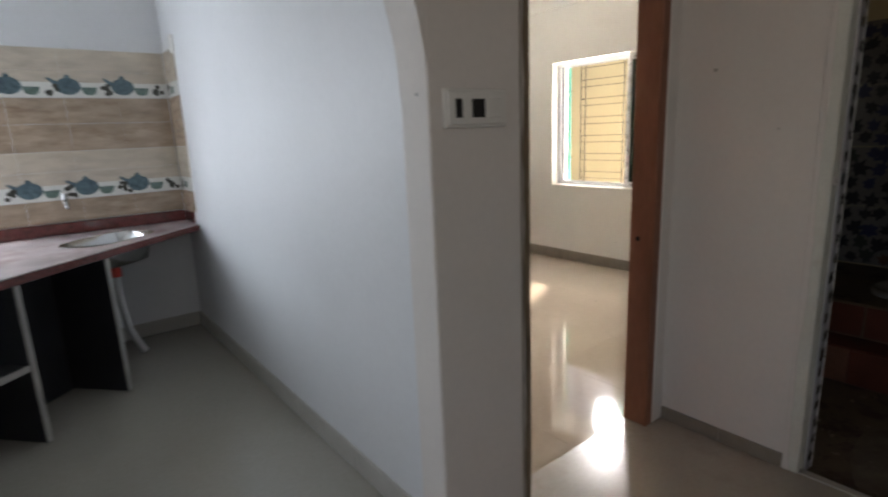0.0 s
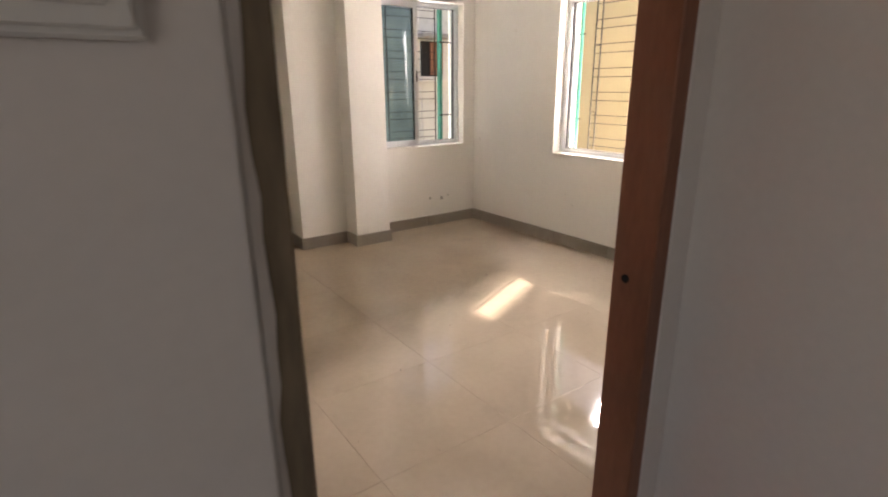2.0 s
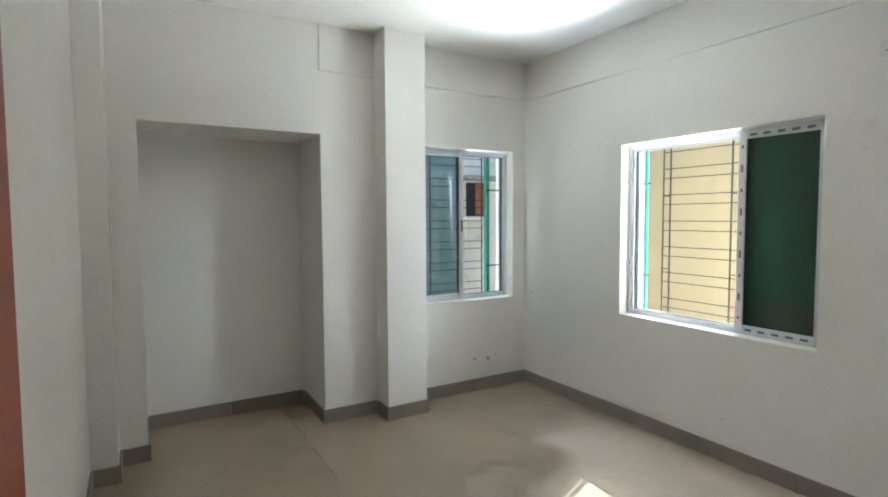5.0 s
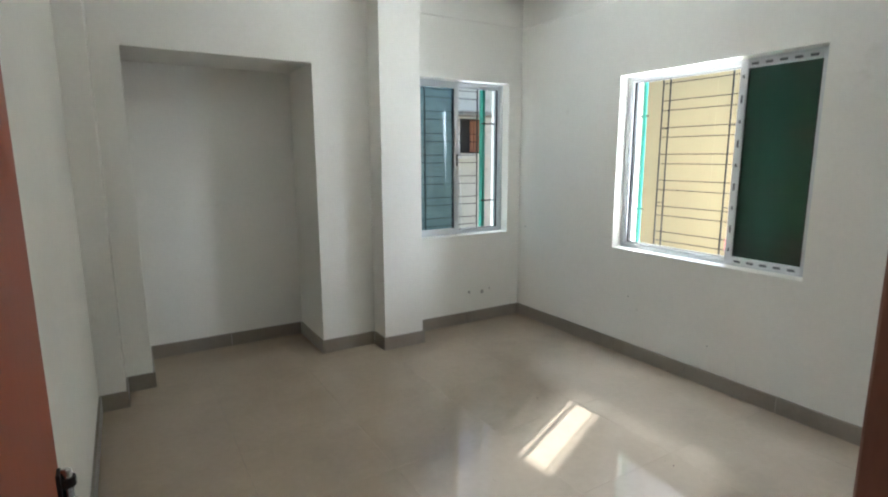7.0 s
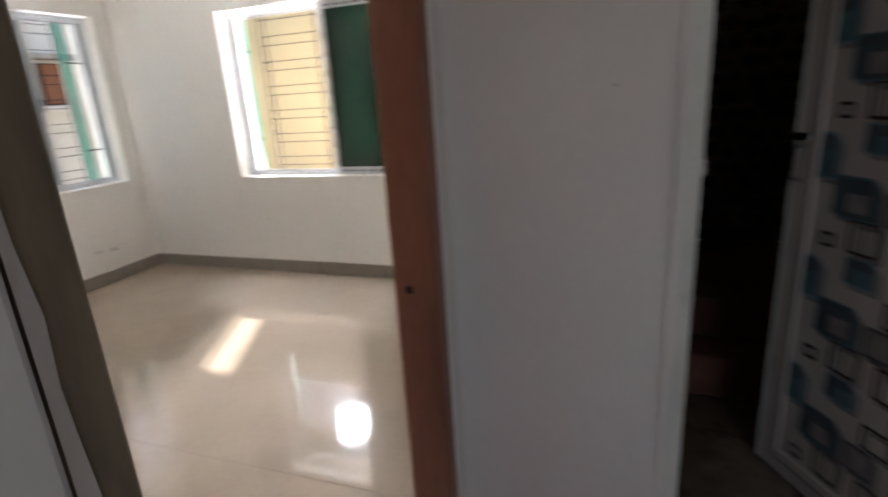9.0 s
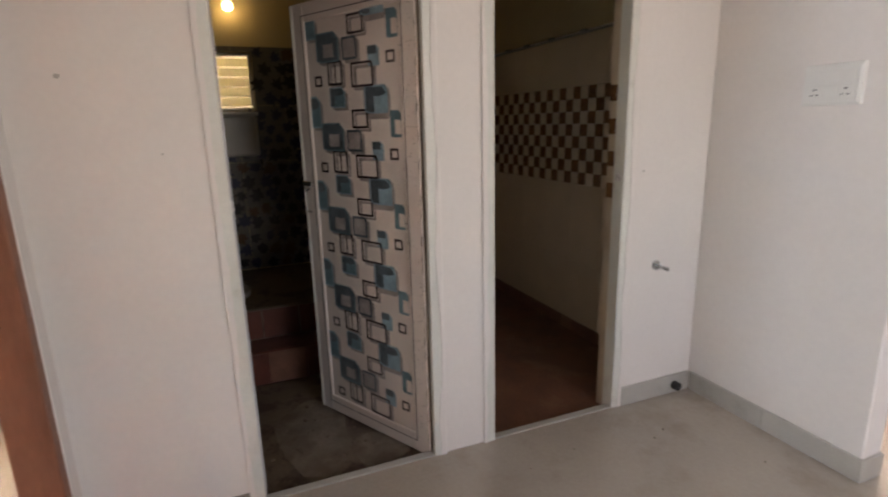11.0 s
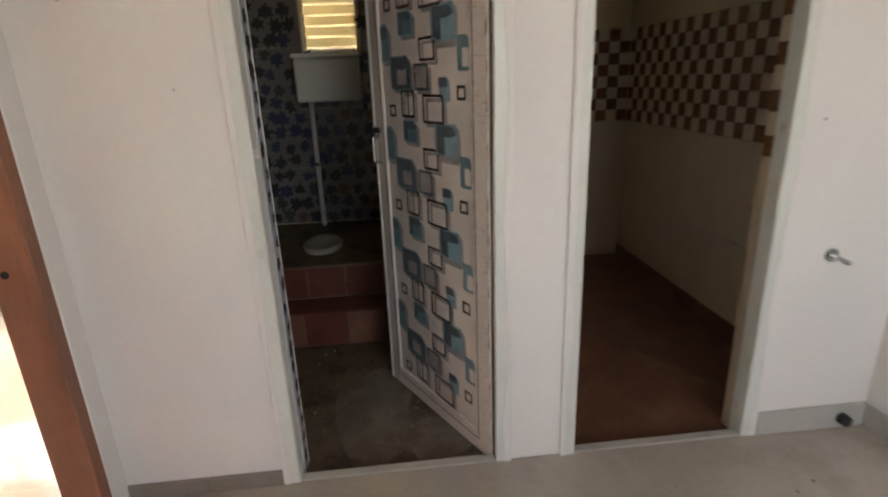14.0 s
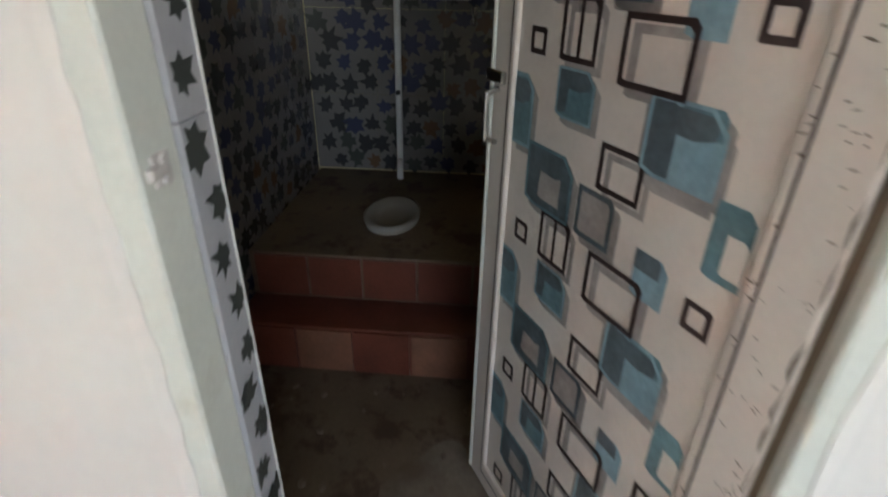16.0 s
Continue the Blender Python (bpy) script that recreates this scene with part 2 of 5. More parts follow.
def part(name, bm, mat, parent=None, label="", smooth=False):
    me = mesh_of(name, bm)
    me.materials.append(mat)
    if smooth:
        for p in me.polygons:
            p.use_smooth = True
    ob = new(name, me)
    ob.parent = parent
    if label:
        tagged(ob, label)
    return ob


def thing(name, label, category, group="", at=(0, 0, 0), rz=0.0):
    ob = new(name)
    ob.empty_display_size = 0.1
    ob.matrix_world = pose(*at, 0, 0, rz)
    return tagged(ob, label, category, group)


def box(bm, x0, x1, y0, y1, z0, z1, bev=0.0, seg=1):
    made = bmesh.ops.create_cube(bm, size=1.0, matrix=Matrix.Translation(((x0 + x1) / 2, (y0 + y1) / 2, (z0 + z1) / 2)) @ Matrix.Diagonal((abs(x1 - x0), abs(y1 - y0), abs(z1 - z0), 1)))
    if bev:
        edges = list({e for v in made["verts"] for e in v.link_edges})
        bmesh.ops.bevel(bm, geom=edges, offset=bev, segments=seg, affect="EDGES", profile=0.6)
    return bm


def one_box(*a, **k):
    return box(bmesh.new(), *a, **k)


def tube(bm, a, b, r, n=10, r2=None):
    a, b = Vector(a), Vector(b)
    turn = (b - a).to_track_quat("Z", "Y").to_matrix().to_4x4()
    bmesh.ops.create_cone(bm, cap_ends=True, segments=n, radius1=r, radius2=r if r2 is None else r2, depth=(b - a).length, matrix=Matrix.Translation((a + b) / 2) @ turn)
    return bm


def bent_tube(bm, pts, r, n=10):
    for a, b in zip(pts, pts[1:]):
        tube(bm, a, b, r, n)
    for p in pts[1:-1]:
        bmesh.ops.create_uvsphere(bm, u_segments=n, v_segments=6, radius=r, matrix=Matrix.Translation(p))
    return bm


def outline(bm, pts, to3, thick):
    """A flat shape of that outline with a little thickness; to3 turns (u, v, w) into a place."""
    low = [bm.verts.new(to3(u, v, 0)) for u, v in pts]
    top = [bm.verts.new(to3(u, v, thick)) for u, v in pts]
    bm.faces.new(top)
    for i in range(len(pts)):
        j = (i + 1) % len(pts)
        bm.faces.new((low[i], low[j], top[j], top[i]))
    return bm


def ring_shape(bm, outer, inner, to3, thick):
    a = [bm.verts.new(to3(u, v, thick)) for u, v in outer]
    b = [bm.verts.new(to3(u, v, thick)) for u, v in inner]
    n = len(a)
    for i in range(n):
        j = (i + 1) % n
        bm.faces.new((a[i], a[j], b[j], b[i]))
    c = [bm.verts.new(to3(u, v, 0)) for u, v in outer]
    for i in range(n):
        j = (i + 1) % n
        bm.faces.new((c[i], c[j], a[j], a[i]))
    return bm


def solid(boxes, holes=()):
    """The union of axis-aligned boxes less the holes, as one clean shell."""
    cuts = [sorted({round(b[2 * k + s], 5) for b in (*boxes, *holes) for s in (0, 1)}) for k in range(3)]
    size = [len(c) - 1 for c in cuts]
    full = np.zeros(size, bool)
    mid = [(np.array(c[1:]) + np.array(c[:-1])) / 2 for c in cuts]
    for group, value in ((boxes, True), (holes, False)):
        for b in group:
            inside = [(m > b[2 * k]) & (m < b[2 * k + 1]) for k, m in enumerate(mid)]
            full[np.ix_(*inside)] = value
    bm = bmesh.new()
    made = {}

    def vert(i, j, k):
        if (i, j, k) not in made:
            made[i, j, k] = bm.verts.new((cuts[0][i], cuts[1][j], cuts[2][k]))
        return made[i, j, k]

    pad = np.pad(full, 1)
    for i, j, k in np.argwhere(full):
        i, j, k = int(i), int(j), int(k)
        c = (i + 1, j + 1, k + 1)
        if not pad[c[0] - 1, c[1], c[2]]:
            bm.faces.new((vert(i, j, k), vert(i, j, k + 1), vert(i, j + 1, k + 1), vert(i, j + 1, k)))
        if not pad[c[0] + 1, c[1], c[2]]:
            bm.faces.new((vert(i + 1, j, k), vert(i + 1, j + 1, k), vert(i + 1, j + 1, k + 1), vert(i + 1, j, k + 1)))
        if not pad[c[0], c[1] - 1, c[2]]:
            bm.faces.new((vert(i, j, k), vert(i + 1, j, k), vert(i + 1, j, k + 1), vert(i, j, k + 1)))
        if not pad[c[0], c[1] + 1, c[2]]:
            bm.faces.new((vert(i, j + 1, k), vert(i, j + 1, k + 1), vert(i + 1, j + 1, k + 1), vert(i + 1, j + 1, k)))
        if not pad[c[0], c[1], c[2] - 1]:
            bm.faces.new((vert(i, j, k), vert(i, j + 1, k), vert(i + 1, j + 1, k), vert(i + 1, j, k)))
        if not pad[c[0], c[1], c[2] + 1]:
            bm.faces.new((vert(i, j, k + 1), vert(i + 1, j, k + 1), vert(i + 1, j + 1, k + 1), vert(i, j + 1, k + 1)))
    return bm


def structure(name, bm, mat, label, round_edges=0.0):
    ob = tagged(part(name, bm, mat), label, name.split("_")[0], kind="structure")
    if round_edges:
        mod = ob.modifiers.new("worn_edges", "BEVEL")
        mod.width, mod.segments, mod.limit_method, mod.angle_limit = round_edges, 2, "ANGLE", radians(40)
    return ob


H = 2.82  # ceiling height

# ---- bedroom shell ----
structure("wall_bedroom_north", solid([
    (-1.1, -0.966, 3.374, 4.25, 0, H), (-0.966, -0.816, 3.597, 4.25, 0, H), (-0.816, 0.294, 4.136, 4.25, 0, H),
    (-0.816, 0.294, 3.597, 4.25, 2.067, H), (0.294, 0.708, 3.597, 4.25, 0, H), (0.708, 1.03, 3.408, 3.89, 0, H), (1.03, 2.165, 3.642, 3.89, 0, H),
    (1.03, 2.165, 3.634, 3.642, 2.505, H), (0.294, 0.708, 3.589, 3.597, 2.505, H)],
    [(1.06, 2.027, 3, 4, 0.775, 2.044)]), PLASTER, "cream painted plaster wall with a deep recess and a pillar", 0.005)
structure("wall_bedroom_east", solid([(2.165, 2.415, 0.2, 3.89, 0, H), (2.157, 2.165, 0.2, 3.634, 2.495, H)], [(2, 3, 1.292, 2.57, 0.773, 1.985)]), PLASTER, "cream painted plaster wall with a wide window opening", 0.005)
structure("wall_bedroom_west", solid([(-1.275, -1.1, 0.2, 4.25, 0, H)]), PLASTER, "cream painted plaster wall between bedroom and kitchen")
structure("wall_kitchen_lining", solid([(-1.281, -1.2752, 0.1, 3.12, 0, H)]), KITCHEN_PLASTER, "smooth white painted kitchen wall")
structure("wall_door_side", solid([
    (-1.375, -1.052, -0.02, 0.1, 0, H), (-1.275, -1.052, 0.1, 0.2, 0, H), (-1.052, 0.0, -0.02, 0.2, 2.03, H), (-0.072, 2.415, 0.1, 0.2, 0, H)]),
    HALL_PLASTER, "off-white plastered wall around the bedroom doorway", 0.006)

# ---- bathrooms and hall shell ----
structure("wall_bath_front", solid([(0, 0.12, -2.61, 0.1, 0, H)], [(-1, 1, -1.222, -0.43, -1, 1.985), (-1, 1, -2.158, -1.412, -1, 1.985)]), HALL_PLASTER, "off-white plastered wall with two bathroom doorways", 0.006)
structure("wall_hall_corner", solid([(-0.83, 2.42, -2.73, -2.61, 0, H)]), HALL_PLASTER, "off-white plastered wall end with a switchboard", 0.006)
structure("wall_bath_back", solid([(2.22, 2.42, -2.61, 0.1, -0.1, H)], [(2, 3, -0.717, -0.339, 1.51, 1.90), (2, 3, -2.27, -1.9, 1.55, 1.93)]), BATH_PAINT, "ochre painted back wall of the bathrooms")
structure("wall_bath_partition", solid([(0.12, 2.22, -1.38, -1.262, -0.1, H)]), BATH_PAINT, "ochre painted partition between the bathrooms")
structure("wall_hall_south", solid([(-4.0, 2.42, -3.72, -3.6, 0, H)], [(-0.715, 0.16, -4, -3, -1, 2.0)]), HALL_PLASTER, "off-white plastered wall with a doorway to a bright room", 0.006)
structure("wall_passage_end", solid([(1.1, 1.22, -3.6, -2.73, 0, H)]), HALL_PLASTER, "plain plastered wall closing the passage")
structure("wall_hall_west", solid([(-4.15, -4.0, -3.72, -0.02, 0, H)], [(-5, -3, -2.9, -1.3, 0.9, 2.1)]), HALL_PLASTER, "plain plastered hall wall with an added, unseen window opening")
structure("wall_kitchen_north", solid([(-3.2, -1.275, 3.12, 3.3, 0, H)], [(-3.05, -2.35, 3, 4, 0.92, 1.95)]), KITCHEN_PLASTER, "white painted kitchen wall above a tiled splashback")
structure("wall_kitchen_west", solid([(-3.2, -3.05, 0.1, 3.12, 0, H)]), KITCHEN_PLASTER, "plain white painted kitchen wall")
structure("wall_far_room", solid([(0.59, 2.6, -6.7, -6.55, 0, H), (-2.0, 0.74, -7.1, -6.95, 0, H), (0.59, 0.74, -6.95, -6.7, 0, H), (2.45, 2.6, -6.55, -3.72, 0, H), (-2.15, -2.0, -7.1, -3.72, 0, H)], [(-3, -1, -5.9, -4.5, 0.9, 2.1)]), PLASTER, "cream plastered walls of the room beyond the hall")
structure("ceiling_main", solid([(-4.15, 2.6, -7.1, 4.25, H, H + 0.12)]), CEILING, "plain white painted concrete ceiling")

# arch between hall and kitchen
bm = bmesh.new()
cx, hw, z0, rise = -2.2, 0.825, 1.45, 0.8
arc = [(cx + hw, 0.0)] + [(cx + hw * math.cos(a), z0 + rise * math.sin(a)) for a in [math.pi * i / 40 for i in range(41)]] + [(cx - hw, 0.0)]
shape = [(-4.0, 0.0), (-4.0, H), (-1.375, H)] + arc
for y, flip in ((-0.02, False), (0.1, True)):
    vs = [bm.verts.new((x, y, z)) for x, z in shape]
    top = bm.verts.new((-4.0, y, H))
    cells = [bm.verts.new((x, y, z)) for x, z in arc]
    roof = [bm.verts.new((x, y, H)) for x, z in arc]
    for i in range(1, len(arc) - 2):
        f = (cells[i], cells[i + 1], roof[i + 1], roof[i])
        bm.faces.new(f if flip else f[::-1])
    left = [bm.verts.new(p) for p in ((-4.0, y, 0), (cx - hw, y, 0), (cx - hw, y, H), (-4.0, y, H))]
    bm.faces.new(left if not flip else left[::-1])
    for v in (*vs, top):
        bm.verts.remove(v)
for (xa, za), (xb, zb) in zip(arc[1:], arc[2:]):
    bm.faces.new([bm.verts.new(p) for p in ((xa, -0.02, za), (xa, 0.1, za), (xb, 0.1, zb), (xb, -0.02, zb))])
structure("wall_arch", bm, HALL_PLASTER, "off-white plastered arch between hall and kitchen")

# ---- floors ----
structure("floor_hall", solid([(-4.15, 0.03, -3.72, 0.1, -0.12, 0.0), (-1.075, -0.072, 0.1, 0.2, -0.12, 0.0), (0.03, 1.22, -3.72, -2.61, -0.12, 0)]), HALL_TILE, "dusty beige tiled hall floor with cement smears")
structure("floor_kitchen", solid([(-3.2, -1.275, 0.1, 3.12, -0.12, 0.0)]), KITCHEN_TILE, "grey glossy kitchen floor tile")
structure("floor_bath", solid([(0.03, 2.22, -1.3, 0.1, -0.14, -0.03)]), BATH_FLOOR, "muddy stained bathroom floor")
structure("floor_washroom", solid([(0.03, 2.22, -2.61, -1.3, -0.14, -0.03)]), BROWN_FLOOR, "red-brown tiled washroom floor with cement dust")
structure("floor_far_room", solid([(-2.0, 2.6, -7.1, -3.72, -0.12, 0.0)]), VITRIFIED, "cream glossy tiled floor of the far room")
bed_floor = structure("floor_bedroom", solid([(-1.1, 2.165, 0.2, 4.25, -0.12, -0.003)]), GROUT, "cream polished vitrified tile floor with hairline joints")
structure("ground_outside", solid([(-600, 600, -600, 600, -0.9, -0.5)]), EARTH, "dry earth between the houses")


def skirting(name, mat, runs, label, z=0.1, d=0.012):
    """Runs of (x0, y0, x1, y1, nx, ny): the wall line and the way it faces."""
    root = tagged(new(name), label, "baseboard", kind="structure")
    for x0, y0, x1, y1, nx, ny in runs:
        bm = one_box(min(x0, x1, x0 + nx * d, x1 + nx * d), max(x0, x1, x0 + nx * d, x1 + nx * d), min(y0, y1, y0 + ny * d, y1 + ny * d), max(y0, y1, y0 + ny * d, y1 + ny * d), 0.0005, z, bev=0.002)
        part("skirting_tile", bm, mat, root)
    return root


def long_run(x0, y0, x1, y1, nx, ny, step=0.6):
    n = max(1, round(math.hypot(x1 - x0, y1 - y0) / step))
    dx, dy = (x1 - x0) / n, (y1 - y0) / n
    g = 0.0012 / max(1e-6, math.hypot(dx, dy))
    return [(x0 + dx * (i + g), y0 + dy * (i + g), x0 + dx * (i + 1 - g), y0 + dy * (i + 1 - g), nx, ny) for i in range(n)]


d = 0.012
skirting("baseboard_bedroom", SKIRT, long_run(2.165, 0.2, 2.165, 3.642, -1, 0) + long_run(1.03, 3.642, 2.153, 3.642, 0, -1) + [
    (1.03, 3.408 - d, 1.03, 3.63, 1, 0), (0.708 - d, 3.408, 1.03 + d, 3.408, 0, -1), (0.708, 3.408, 0.708, 3.597 - d, -1, 0), (0.294 - d, 3.597, 0.708 - d, 3.597, 0, -1),
    (0.294, 3.597, 0.294, 4.136 - d, -1, 0), (-0.966, 3.597, -0.816 + d, 3.597, 0, -1), (-0.816, 3.597, -0.816, 4.136 - d, 1, 0), (-0.966, 3.374 - d, -0.966, 3.585, 1, 0), (-1.088, 3.374, -0.966, 3.374, 0, -1)]
    + long_run(-0.804, 4.136, 0.282, 4.136, 0, -1) + long_run(-1.1, 0.3, -1.1, 3.374, 1, 0), "taupe tile skirting along the bedroom walls")
skirting("baseboard_hall", HALL_SKIRT, [(0, -2.598, 0, -2.163, -1, 0)] + long_run(-0.83 - d, -2.61, -d, -2.61, 0, 1, 0.45) + [(-0.83, -2.73, -0.83, -2.61, -1, 0)]
    + long_run(-4, -3.6, -0.775, -3.6, 0, 1) + long_run(0.6, -6.55, 2.4, -6.55, 0, 1), "pale grey tile skirting along the hall walls")
skirting("baseboard_short_wall", SKIRT, [(0, -0.425, 0, -0.18, -1, 0), (0, -0.178, 0, 0.083, -1, 0)], "dusty brown low tile skirting", z=0.06)
skirting("baseboard_kitchen", HALL_SKIRT, long_run(-1.281, 0.104, -1.281, 3.12, -1, 0) + long_run(-3.05, 3.12, -1.293, 3.12, 0, -1), "dusty pale tile skirting in the kitchen")

# ---- bedroom door ----
door_frame = tagged(new("door_bedroom_frame"), "weathered brown and red-primed wooden bedroom door frame", "door frame", kind="structure")
bm = one_box(-1.0515, -1.005, -0.012, 0.096, 0, 2.03, bev=0.004)
part("weathered_jamb", bm, OLD_WOOD, door_frame, "weathered unpainted wooden jamb")
part("rebate_jamb", one_box(-1.0515, -0.988, 0.098, 0.198, 0, 2.03, bev=0.004), DARK_WOOD, door_frame, "dark brown wooden jamb")
bm = one_box(-0.137, -0.085, 0.086, 0.2, 0, 2.03, bev=0.004)
part("primed_jamb", bm, FRAME_WOOD, door_frame, "red-primed wooden jamb with a bolt hole")
part("head", one_box(-1.004, -0.1375, 0.088, 0.198, 1.965, 2.0295, bev=0.003), FRAME_WOOD, door_frame)
bm = tube(bmesh.new(), (-0.1376, 0.16, 0.872), (-0.1366, 0.16, 0.872), 0.011, 16)
part("bolt_hole", bm, BLACKOUT, door_frame, "dark round bolt hole")
part("plaster_return", one_box(-0.0845, -0.001, 0.084, 0.0995, 0, 2.03, bev=0.003), HALL_PLASTER, door_frame, "grey-white plaster fillet beside the jamb")
bm = bmesh.new()
random.seed(5)
zs = [i * 0.045 for i in range(45)]
edge = [-1.040 + 0.012 * noise.noise(Vector((3.1, z * 5, 0.2))) + 0.004 * random.random() for z in zs]
prev = None
for z, x in zip(zs, edge):
    row = [bm.verts.new((-1.0535, -0.0225, z)), bm.verts.new((x, -0.0145, z)), bm.verts.new((x, -0.0115, z))]
    if prev:
        for i in range(2):
            bm.faces.new((prev[i], prev[i + 1], row[i + 1], row[i]))
    prev = row
part("paint_lap", bm, HALL_PLASTER, door_frame, "ragged white paint lapping over the jamb")

leaf = thing("bedroom_door", "red oxide painted wooden bedroom door standing open", "door", at=(-0.99, 0.203, 0.008), rz=91.6)
part("leaf_panel", one_box(0.0, 0.80, -0.0, 0.034, 0, 1.95, bev=0.003), RED_DOOR, leaf)
bm = bmesh.new()
pts = [(0.016, 0.55), (0.022, 0.55), (0.024, 0.70), (0.021, 0.84), (0.017, 0.92), (0.012, 0.97), (0.009, 0.88), (0.011, 0.72)]
outline(bm, pts, lambda u, v, w: (0.23 + (u - 0.016) * 5, -0.0008 - w, v), 0.0006)
part("scrape_mark", bm, BARE, leaf, "pale scraped patch of bare primer")
bolt = part("tower_bolt", one_box(0.742, 0.772, -0.006, -0.0005, 0.765, 0.92, bev=0.001), IRON, leaf, "black and bare steel tower bolt")
part("bolt_rod", tube(bmesh.new(), (0.757, -0.014, 0.765), (0.757, -0.014, 0.92), 0.008, 12), STEEL, bolt, smooth=True)
bm = bmesh.new()
for z in (0.785, 0.84, 0.9):
    tube(bm, (0.757, -0.014, z - 0.008), (0.757, -0.014, z + 0.008), 0.0125, 12)
part("bolt_sleeve", bm, IRON, bolt)
bm = bmesh.new()
oc = [(0.765, 0.78), (0.80, 0.78), (0.80, 0.825), (0.765, 0.825)]
ic = [(0.775, 0.795), (0.79, 0.795), (0.79, 0.812), (0.775, 0.812)]
ring_shape(bm, oc, ic, lambda u, v, w: (u, -0.02 - w, v), 0.003)
part("hasp_plate", bm, IRON, bolt)
part("bolt_wire", bent_tube(bmesh.new(), [(0.75, -0.012, 0.77), (0.745, -0.018, 0.73), (0.757, -0.02, 0.69), (0.765, -0.016, 0.77)], 0.0015, 6), RED_PLASTIC, bolt, "thin reddish wire loop")

# ---- sliding windows ----


def sliding_window(name, label, to3, width, height, sash_lo, glassmat, film, grille_cols, depth=0.25):
    """to3(u, v, w): u along the wall from the opening's start, v up from its sill, w outwards. One tinted sash stands over sash_lo..; the rest is open."""
    win = tagged(new(name), label, "window", kind="structure")

    def bar(u0, u1, v0, v1, w0, w1, bev=0.0):
        a, b = Vector(to3(u0, v0, w0)), Vector(to3(u1, v1, w1))
        return one_box(min(a.x, b.x), max(a.x, b.x), min(a.y, b.y), max(a.y, b.y), min(a.z, b.z), max(a.z, b.z), bev=bev)

    fw, w0 = 0.028, 0.085
    frame_parts = []
    for u0, u1, v0, v1 in ((0.001, fw, 0.001, height - 0.001), (width - fw, width - 0.001, 0.001, height - 0.001), (fw, width - fw, 0.001, 0.03), (fw, width - fw, height - 0.03, height - 0.001)):
        frame_parts.append(part("window_frame", bar(u0, u1, v0, v1, w0, w0 + 0.085, 0.002), ALU, win))
    # track fins
    for k in range(3):
        w = w0 + 0.012 + k * 0.027
        for u0, u1, v0, v1 in ((fw, fw + 0.012, 0.03, height - 0.03), (width - fw - 0.012, width - fw, 0.03, height - 0.03), (fw, width - fw, 0.03, 0.042), (fw, width - fw, height - 0.042, height - 0.03)):
            part("track_fin", bar(u0 + 0.0005, u1 - 0.0005, v0, v1, w, w + 0.006), ALU if k != 1 else RUBBER, win)
    s0, s1 = sash_lo
    ws = w0 - 0.004
    sash = part("sash", bar(s0, s0 + 0.042, 0.012, height - 0.012, ws, ws + 0.026, 0.002), film, win, "aluminium sash with tinted glass")
    part("stile", bar(s1 - 0.036, s1, 0.012, height - 0.012, ws, ws + 0.026, 0.002), ALU, sash)
    part("rail", bar(s0 + 0.042, s1 - 0.036, 0.012, 0.06, ws + 0.001, ws + 0.025, 0.002), film, sash)
    part("rail", bar(s0 + 0.042, s1 - 0.036, height - 0.055, height - 0.012, ws + 0.001, ws + 0.025, 0.002), film, sash)
    for u0, u1, v0, v1 in ((s0 + 0.042, s0 + 0.05, 0.06, height - 0.055), (s1 - 0.044, s1 - 0.036, 0.06, height - 0.055)):
        part("gasket", bar(u0, u1, v0, v1, ws + 0.008, ws + 0.018), RUBBER, sash)
    pane = part("pane", bar(s0 + 0.05, s1 - 0.044, 0.06, height - 0.055, ws + 0.011, ws + 0.015), glassmat, sash, "dark tinted glass pane")
    pane.visible_shadow = True
    for v in ((0.5,) if film is ALU else ()):
        part("latch", bar(s0 + 0.012, s0 + 0.026, v * height - 0.05, v * height + 0.05, ws - 0.006, ws, 0.002), RUBBER, sash)
    if film is not ALU:
        part("latch", bar(s1 - 0.012, s1 - 0.004, 0.46 * height, 0.55 * height, ws - 0.006, ws, 0.002), RUBBER, sash)
        for i in range(9):
            v = 0.10 + i * (height - 0.2) / 8
            part("film_mark", bar(s0 + 0.014, s0 + 0.027, v - (0.022 if i % 2 else 0.01), v + (0.022 if i % 2 else 0.01), ws - 0.0008, ws - 0.0002), PRINT_GREY, sash)
        for v in (0.034, height - 0.034):
            for i in range(5):
                u = s0 + 0.08 + i * (s1 - s0 - 0.16) / 4
                part("film_mark", bar(u - 0.02, u + 0.02, v - 0.007, v + 0.007, ws + 0.0002, ws + 0.0008), PRINT_GREY, sash)
    # iron grille outside
    grille = thing("window_grille", "thin black iron window grille of paired bars", "grille", "window grilles")
    wg = 0.20
    cols, (g0, g1) = grille_cols
    for u in cols:
        part("upright_bar", bar(u - 0.004, u + 0.004, 0.03, height - 0.03, wg, wg + 0.008), IRON, grille)
    v, wide, n = 0.07, True, 0
    while v < height - 0.05:
        part("cross_bar", bar(g0, g1, v - 0.0028, v + 0.0028, wg - 0.003, wg + 0.0025), IRON, grille)
        v += 0.065 if n % 2 == 0 else 0.115
        n += 1
    for a, b in zip(cols, cols[1:]):
        if b - a < 0.12:
            for v in (height * 0.28, height * 0.70):
                part("short_bar", bar(a, b, v - 0.0028, v + 0.0028, wg - 0.003, wg + 0.0025), IRON, grille)
    return win


